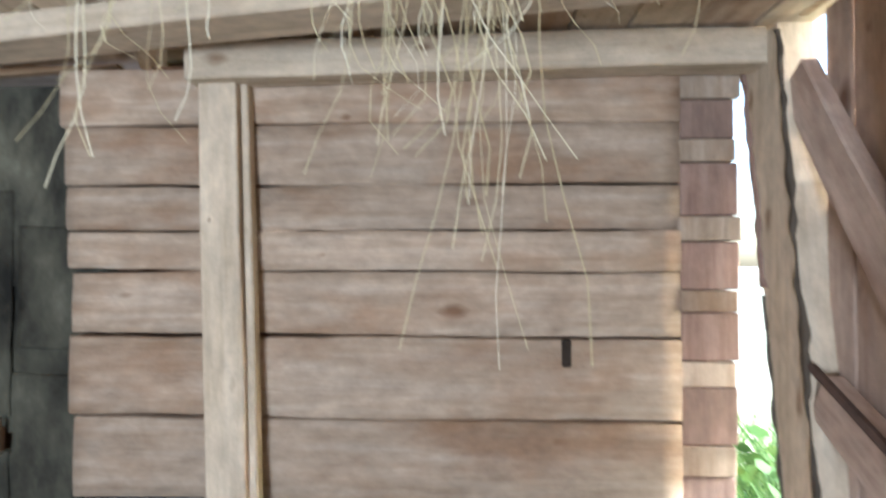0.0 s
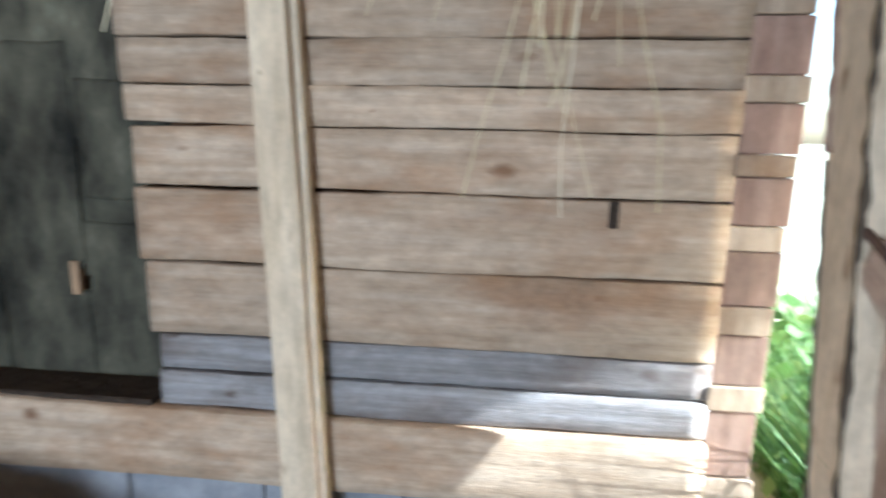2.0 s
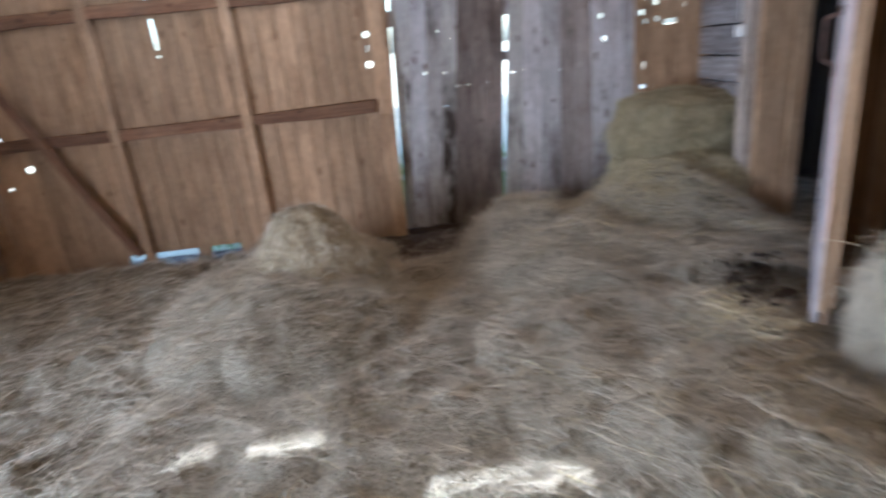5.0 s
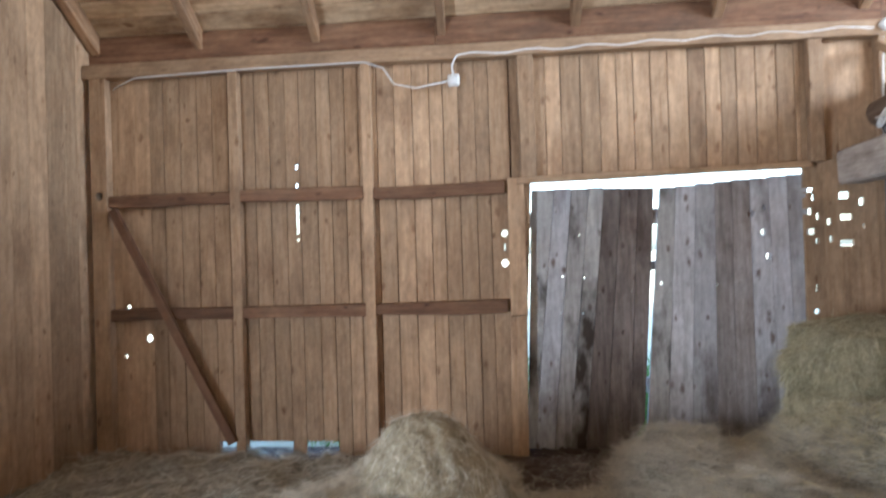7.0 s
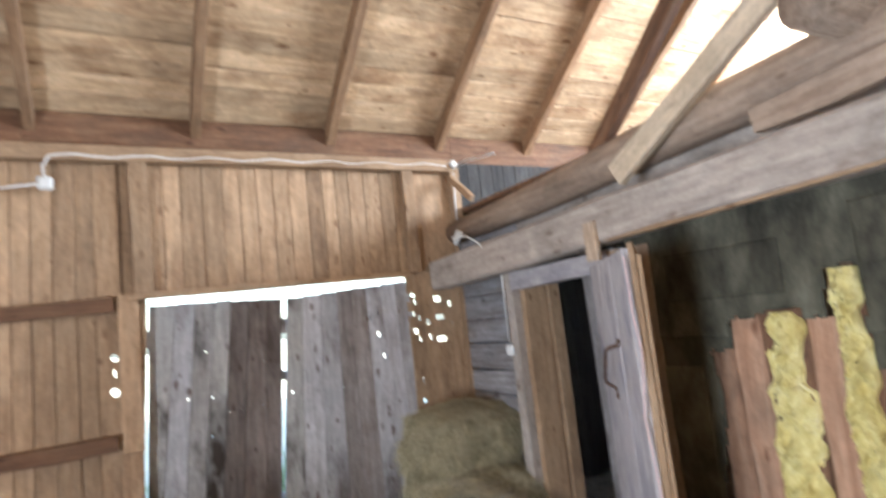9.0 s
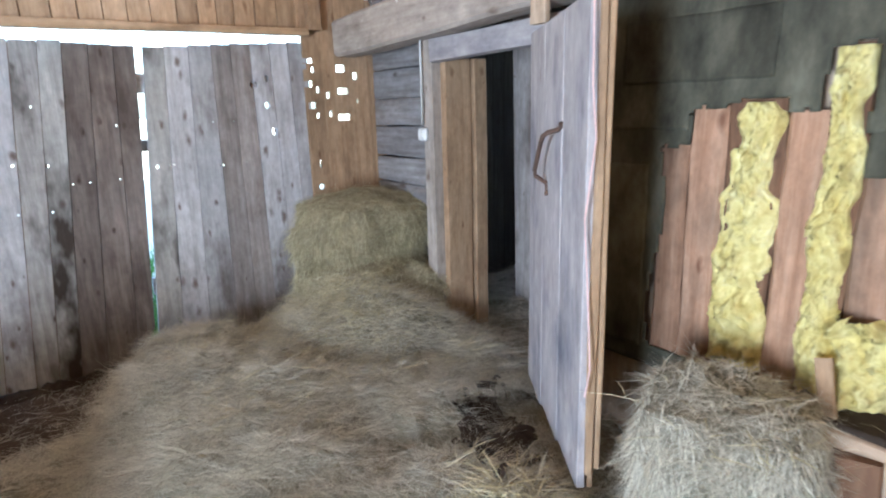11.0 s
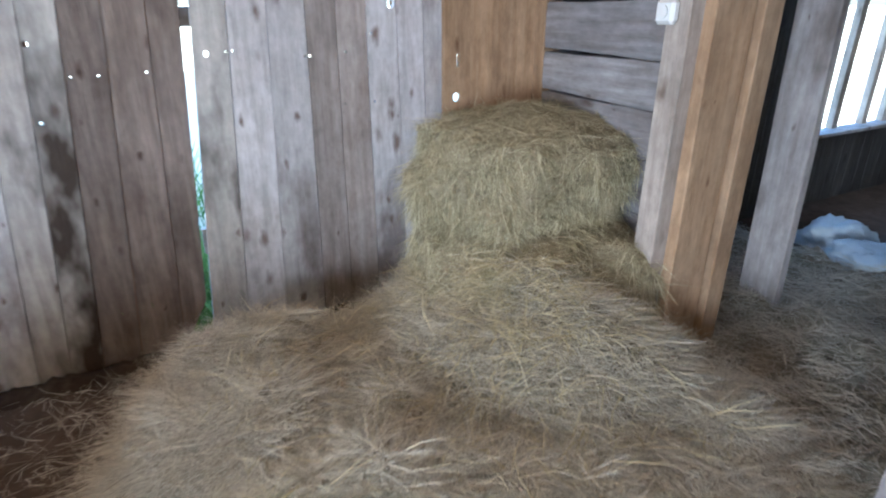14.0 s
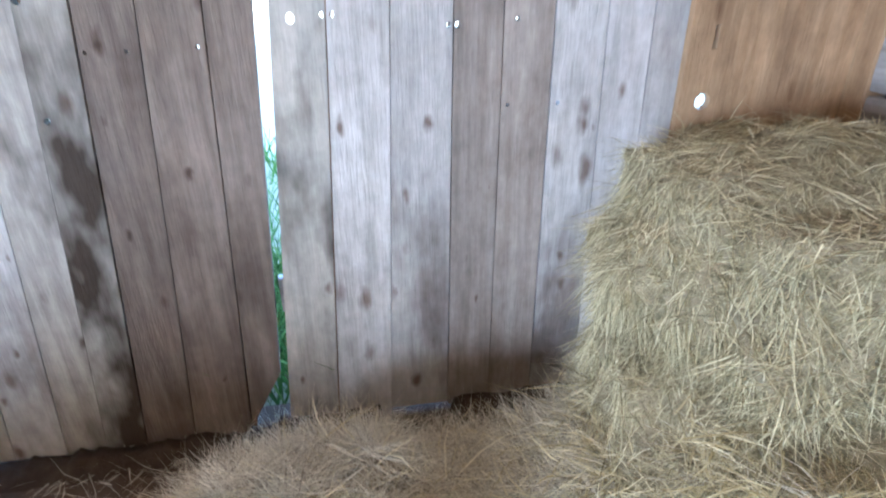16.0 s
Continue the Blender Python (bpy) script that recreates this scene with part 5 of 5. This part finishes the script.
part("run", tube_bm([(-5.86, 2.06, 3.03), (-5.6, 2.03, 3.02), (-5.3, 2.0, 2.96), (-5.1, 1.98, 2.93)], 0.007, 6), PLASTIC, cable, "", None, True)
part("run", tube_bm([(-5.88, 2.05, 3.0), (-5.87, 2.03, 2.6), (-5.84, 2.02, 2.28), (-5.6, 1.80, 2.34), (-5.35, 1.72, 2.3), (-5.2, 1.70, 2.28), (-5.05, 1.70, 2.2), (-4.97, 1.82, 2.0), (-4.97, 1.82, 1.45)], 0.007, 6), PLASTIC, cable, "", None, True)

coil = [(-5.72 + 0.36 * f + 0.01 * math.sin(f * 40), 1.9 - 0.17 * f + 0.02 * math.cos(f * 38), 2.31 + 0.03 * f + 0.024 * math.sin(f * 38)) for f in (k / 60 for k in range(61))]
part("coil", tube_bm(coil, 0.008, 6), PLASTIC, cable, "slack cable wound into loose loops", None, True)


def junction_box(at, size, label, face):
    b = thing("junction_box", at, label, "junction box")
    part("housing", box_bm(-size, size, -size * 0.5, size * 0.5, -size, size, size * 0.3), PLASTIC, b, "", Matrix.Translation(at) @ face)
    part("cap", tube_bm([(0, -size * 0.5, 0), (0, -size * 0.7, 0)], size * 0.55, 10), PLASTIC, b, "", Matrix.Translation(at) @ face)
    return b


TURN_W = pose(0, 0, 0, 0, 0, 90)
junction_box((-5.86, 2.05, 3.06), 0.035, "white junction box in the roof corner", TURN_W @ pose(0, 0, 0, 0, 45, 0))
junction_box((-5.88, -1.06, 2.83), 0.045, "white lamp box hanging below the plate", TURN_W)
junction_box((-4.98, 1.83, 1.39), 0.04, "pale square switch on the door frame", Matrix.Identity(4))

# ---- bales ----
rng = random.Random(77)


def hay_bale(at, size, turn, label, mat, blade_mat, n, squash=0.35, seed=0.0, group="hay bales", peak=0.0):
    """A slumped bale: rounded lumpy core under a fur of hay stalks."""
    ob = thing("hay_bale", at, label, "hay bale", group)
    bm = bmesh.new()
    bmesh.ops.create_cube(bm, size=2)
    bmesh.ops.subdivide_edges(bm, edges=bm.edges[:], cuts=19, use_grid_fill=True)
    m = Matrix.Translation(at) @ pose(0, 0, 0, 0, 0, turn)
    for v in bm.verts:
        c = v.co
        s = c.normalized() * 1.12
        c = c.lerp(s, squash)
        c *= 1 + 0.16 * noise.noise(c * 1.3 + Vector((seed, 0, 0))) + 0.08 * noise.noise(c * 4 + Vector((seed, 3, 0))) + 0.045 * noise.noise(c * 10 + Vector((seed, 6, 0)))
        k = 1 - peak * min(1, max(0, (c.z + 0.7) / 1.7))
        v.co = Vector((c.x * k * size[0] / 2, c.y * k * size[1] / 2, (c.z + 1) * size[2] / 2))
    bm.normal_update()
    faces = [f for f in bm.faces if f.normal.z > -0.6]
    areas = np.cumsum([f.calc_area() for f in faces])
    roots = []
    for _ in range(n):
        f = faces[int(np.searchsorted(areas, rng.random() * areas[-1]))]
        vs = [v.co for v in f.verts]
        a, b = rng.random(), rng.random()
        p = vs[0].lerp(vs[1], a).lerp(vs[3].lerp(vs[2], a), b)
        tdir = f.normal.orthogonal().normalized()
        lock = 7 * noise.noise(p * 6 + Vector((seed, 0, 0))) + 3 * noise.noise(p * 15) + rng.gauss(0, 0.55)
        tdir.rotate(Matrix.Rotation(lock if rng.random() < 0.8 else rng.uniform(0, 6.283), 3, f.normal))
        if f.normal.z < 0.5:
            tdir = (tdir + Vector((0, 0, -0.7))).normalized()
        d = (tdir + f.normal * rng.uniform(0.0, 0.45)).normalized()
        roots.append((p - d * 0.02, d, Vector((rng.uniform(-1.1, 1.1), rng.uniform(-1.1, 1.1), -rng.uniform(0.1, 1.1))), rng.uniform(0.04, 0.15), rng.uniform(0.0004, 0.0014)))
    part("core", bm, mat, ob, "", m, True)
    adopt(new("fringe", blades_mesh("fringe", roots, blade_mat)), ob, m)
    return ob


hay_bale((-5.58, 1.69, 0.45), (0.80, 0.88, 0.51), 4, "slumped greenish hay bale on top of another", HAYGREEN, STRAWGREEN, 44000, 0.62, 1.0)
hay_bale((-5.42, 1.64, 0.08), (1.0, 0.95, 0.5), -6, "crushed greenish hay bale under the upper one", HAYGREEN, STRAWGREEN, 40000, 0.85, 5.0)
hay_bale((-2.76, 1.44, 0.1), (0.47, 0.48, 0.55), 15, "loose pale hay bale standing beside the sill log", HAYBED, STRAW, 30000, 0.58, 9.0, peak=-0.1)
hay_bale((-4.6, -1.2, 0.02), (1.15, 0.95, 0.6), 25, "small peaked heap of hay near the board wall", HAYGREEN, STRAW, 12000, 0.9, 14.0, peak=0.6)
hay_bale((-1.72, 1.02, 0.02), (0.7, 0.6, 0.34), 10, "low loose heap of pale hay", HAYBED, STRAW, 5000, 0.8, 19.0)

# ---- scrap wood by the sill ----
blk = thing("wood_block", (-2.2, 1.5, 0.2), "short sawn wood block leaning on the sill log", "wood block")
board("block", blk, (-2.15, 1.44, 0.16), (-2.24, 1.56, 0.46), 0.14, 0.08, (0.4, -1, 0.2), WARM, bevel=0.008)
blk = thing("wood_block", (-2.45, 1.5, 0.2), "dark short post stub beside the hay bale", "wood block")
board("block", blk, (-2.42, 1.56, 0.12), (-2.45, 1.6, 0.5), 0.12, 0.07, (0.3, -1, 0), DARKWOOD, bevel=0.008)
blk = thing("plank_scrap", (-2.5, 1.3, 0.2), "short weathered plank lying in the hay", "plank")
board("plank", blk, (-2.55, 1.3, 0.24), (-2.2, 1.42, 0.2), 0.1, 0.04, (0, -0.4, 1), BEAM)
blk = thing("plank_scrap", (-1.1, 1.35, 0.1), "grey plank end sticking out of the hay", "plank")
board("plank", blk, (-1.25, 1.15, 0.2), (-0.95, 1.4, 0.12), 0.16, 0.03, (-0.3, -0.6, 1), GREY)
blk = thing("loose_board", (-2.4, 1.7, 0.6), "thin broken lath propped on the ledge", "lath")
board("lath", blk, (-2.52, 1.62, 0.42), (-2.62, 1.74, 0.72), 0.05, 0.02, (0, -1, 0.2), WARM)

verts, faces = [], []
n = 40
for j in range(n + 1):
    for i in range(n + 1):
        u, w = i / n, j / n
        x, y = -2.5 + 1.5 * u, 1.22 + 0.44 * w
        e = min(1, 6 * min(u, 1 - u), 5 * min(w + 0.1, 1 - w + 0.2))
        verts.append((x, y, 0.02 + e * (0.07 + 0.07 * noise.noise(Vector((x * 6, y * 6, 3))) + 0.05 * abs(noise.noise(Vector((x * 15, y * 15, 8)))))))
for j in range(n):
    for i in range(n):
        a = j * (n + 1) + i
        faces.append((a, a + 1, a + n + 2, a + n + 1))
me = bpy.data.meshes.new("dark_litter")
me.from_pydata(verts, [], faces)
me.materials.append(DIRT_SHADE)
tagged(new("dark_litter", me), "dark rotten litter along the foot of the sill", "debris", kind="stuff")
verts, faces = [], []
n = 60
for j in range(n + 1):
    for i in range(n + 1):
        x, y = -4.3 + 1.0 * i / n, 0.95 + 0.75 * j / n
        verts.append((x, y, hay_height(x, y) + 0.04 + 0.01 * noise.noise(Vector((x * 22, y * 22, 1)))))
for j in range(n):
    for i in range(n):
        a = j * (n + 1) + i
        x, y = verts[a][0], verts[a][1]
        u, w = (x + 3.72) * 0.809 - (y - 1.27) * 0.588, (x + 3.72) * 0.588 + (y - 1.27) * 0.809
        if (u / 0.42) ** 2 + (w / 0.17) ** 2 < 1 + 0.9 * noise.noise(Vector((x * 7, y * 7, 5))) + 0.5 * noise.noise(Vector((x * 19, y * 19, 2))):
            faces.append((a, a + 1, a + n + 2, a + n + 1))
me = bpy.data.meshes.new("damp_litter")
me.from_pydata(verts, [], faces)
me.materials.append(DIRT_SHADE)
for p in me.polygons:
    p.use_smooth = True
tagged(new("damp_litter", me), "black damp litter at the foot of the inner door", "debris", kind="stuff")
scrap = thing("paper_scrap", (-1.98, 1.12, 0.2), "crumpled pale scrap lying on the hay", "scrap")
bm = bmesh.new()
bmesh.ops.create_grid(bm, x_segments=6, y_segments=4, size=0.5)
for v in bm.verts:
    v.co = Vector((v.co.x * 0.12, v.co.y * 0.05, 0.012 * math.sin(v.co.x * 9) + 0.01 * math.cos(v.co.y * 11 + v.co.x * 5)))
sc = part("sheet", bm, PLASTIC, scrap, "", Matrix.Translation((-1.98, 1.12, hay_height(-1.98, 1.12) + 0.03)) @ pose(0, 0, 0, 20, 10, 50))
sm = sc.modifiers.new("thickness", "SOLIDIFY")
sm.thickness = 0.003

# ---- straw hanging from the loft ----
rng = random.Random(3)


def hanging(name, label, cx, cy, sx, sy, n, zlo, zhi, wd):
    verts, faces = [], []
    for _ in range(n):
        x, y, z = rng.gauss(cx, sx), rng.gauss(cy, sy), 2.12
        end = rng.uniform(zlo, zhi)
        k = 7
        dx, dy = rng.gauss(0, 0.05), rng.uniform(-0.05, 0.05)
        curl = rng.choice((0.02, 0.03, 0.06, 0.09))
        ph = rng.uniform(0, 6)
        w = rng.uniform(*wd)
        n0 = len(verts)
        for i in range(k + 1):
            f = i / k
            px = x + dx * f + curl * math.sin(ph + f * 6) * f * f
            py = y + dy * f
            pz = z + (end - z) * f
            verts += [(px - w, py, pz), (px + w, py + w * 0.5, pz)]
        for i in range(k):
            a = n0 + 2 * i
            faces.append((a, a + 1, a + 3, a + 2))
    me = bpy.data.meshes.new(name)
    me.from_pydata(verts, [], faces)
    me.materials.append(STRAWGOLD)
    return tagged(new(name, me), label, "straw", kind="stuff")


hanging("hanging_straw", "wisps of dry straw hanging from the loft boards", 0.12, 0.86, 0.028, 0.03, 24, 1.3, 1.85, (0.0005, 0.0014))
hanging("hanging_straw", "wisps of dry straw hanging from the loft boards", -0.05, 1.0, 0.06, 0.05, 22, 1.6, 1.9, (0.0006, 0.0015))
hanging("hanging_straw", "wisps of dry straw hanging from the loft boards", -0.55, 1.0, 0.1, 0.08, 18, 1.62, 2.0, (0.0006, 0.0016))
hanging("hanging_straw", "wisps of dry straw hanging from the loft boards", -0.1, 1.0, 0.35, 0.1, 30, 1.8, 2.03, (0.0006, 0.0014))

# ---- unseen tree, added so its crown dapples the sunlight at the corner ----
tree = thing("tree", (7.0, 0.9, -0.14), "unseen spreading tree added east of the barn to shade the sun", "tree")
part("trunk", tube_bm([(7.0, 2.9, -0.14), (7.0, 2.85, 1.5), (7.05, 2.6, 2.7), (7.0, 1.6, 3.7)], [0.16, 0.13, 0.1, 0.05], 10), BARK, tree, "", None, True)
verts, faces = [], []
for _ in range(9500):
    dx = rng.gauss(0, 0.6)
    p = Vector((7.0 + dx, 1.3 + rng.gauss(0, 0.9), 3.71 + 0.36 * dx + rng.uniform(-0.55, 1.5)))
    u = Vector((rng.uniform(-1, 1), rng.uniform(-1, 1), rng.uniform(-1, 1))).normalized()
    w = u.orthogonal().normalized()
    r = rng.uniform(0.05, 0.1)
    n = len(verts)
    verts += [tuple(p + u * r), tuple(p + w * r * 0.5), tuple(p - u * r), tuple(p - w * r * 0.5)]
    faces.append((n, n + 1, n + 2, n + 3))
me = bpy.data.meshes.new("crown")
me.from_pydata(verts, [], faces)
me.materials.append(BLADE)
adopt(new("crown", me), tree)
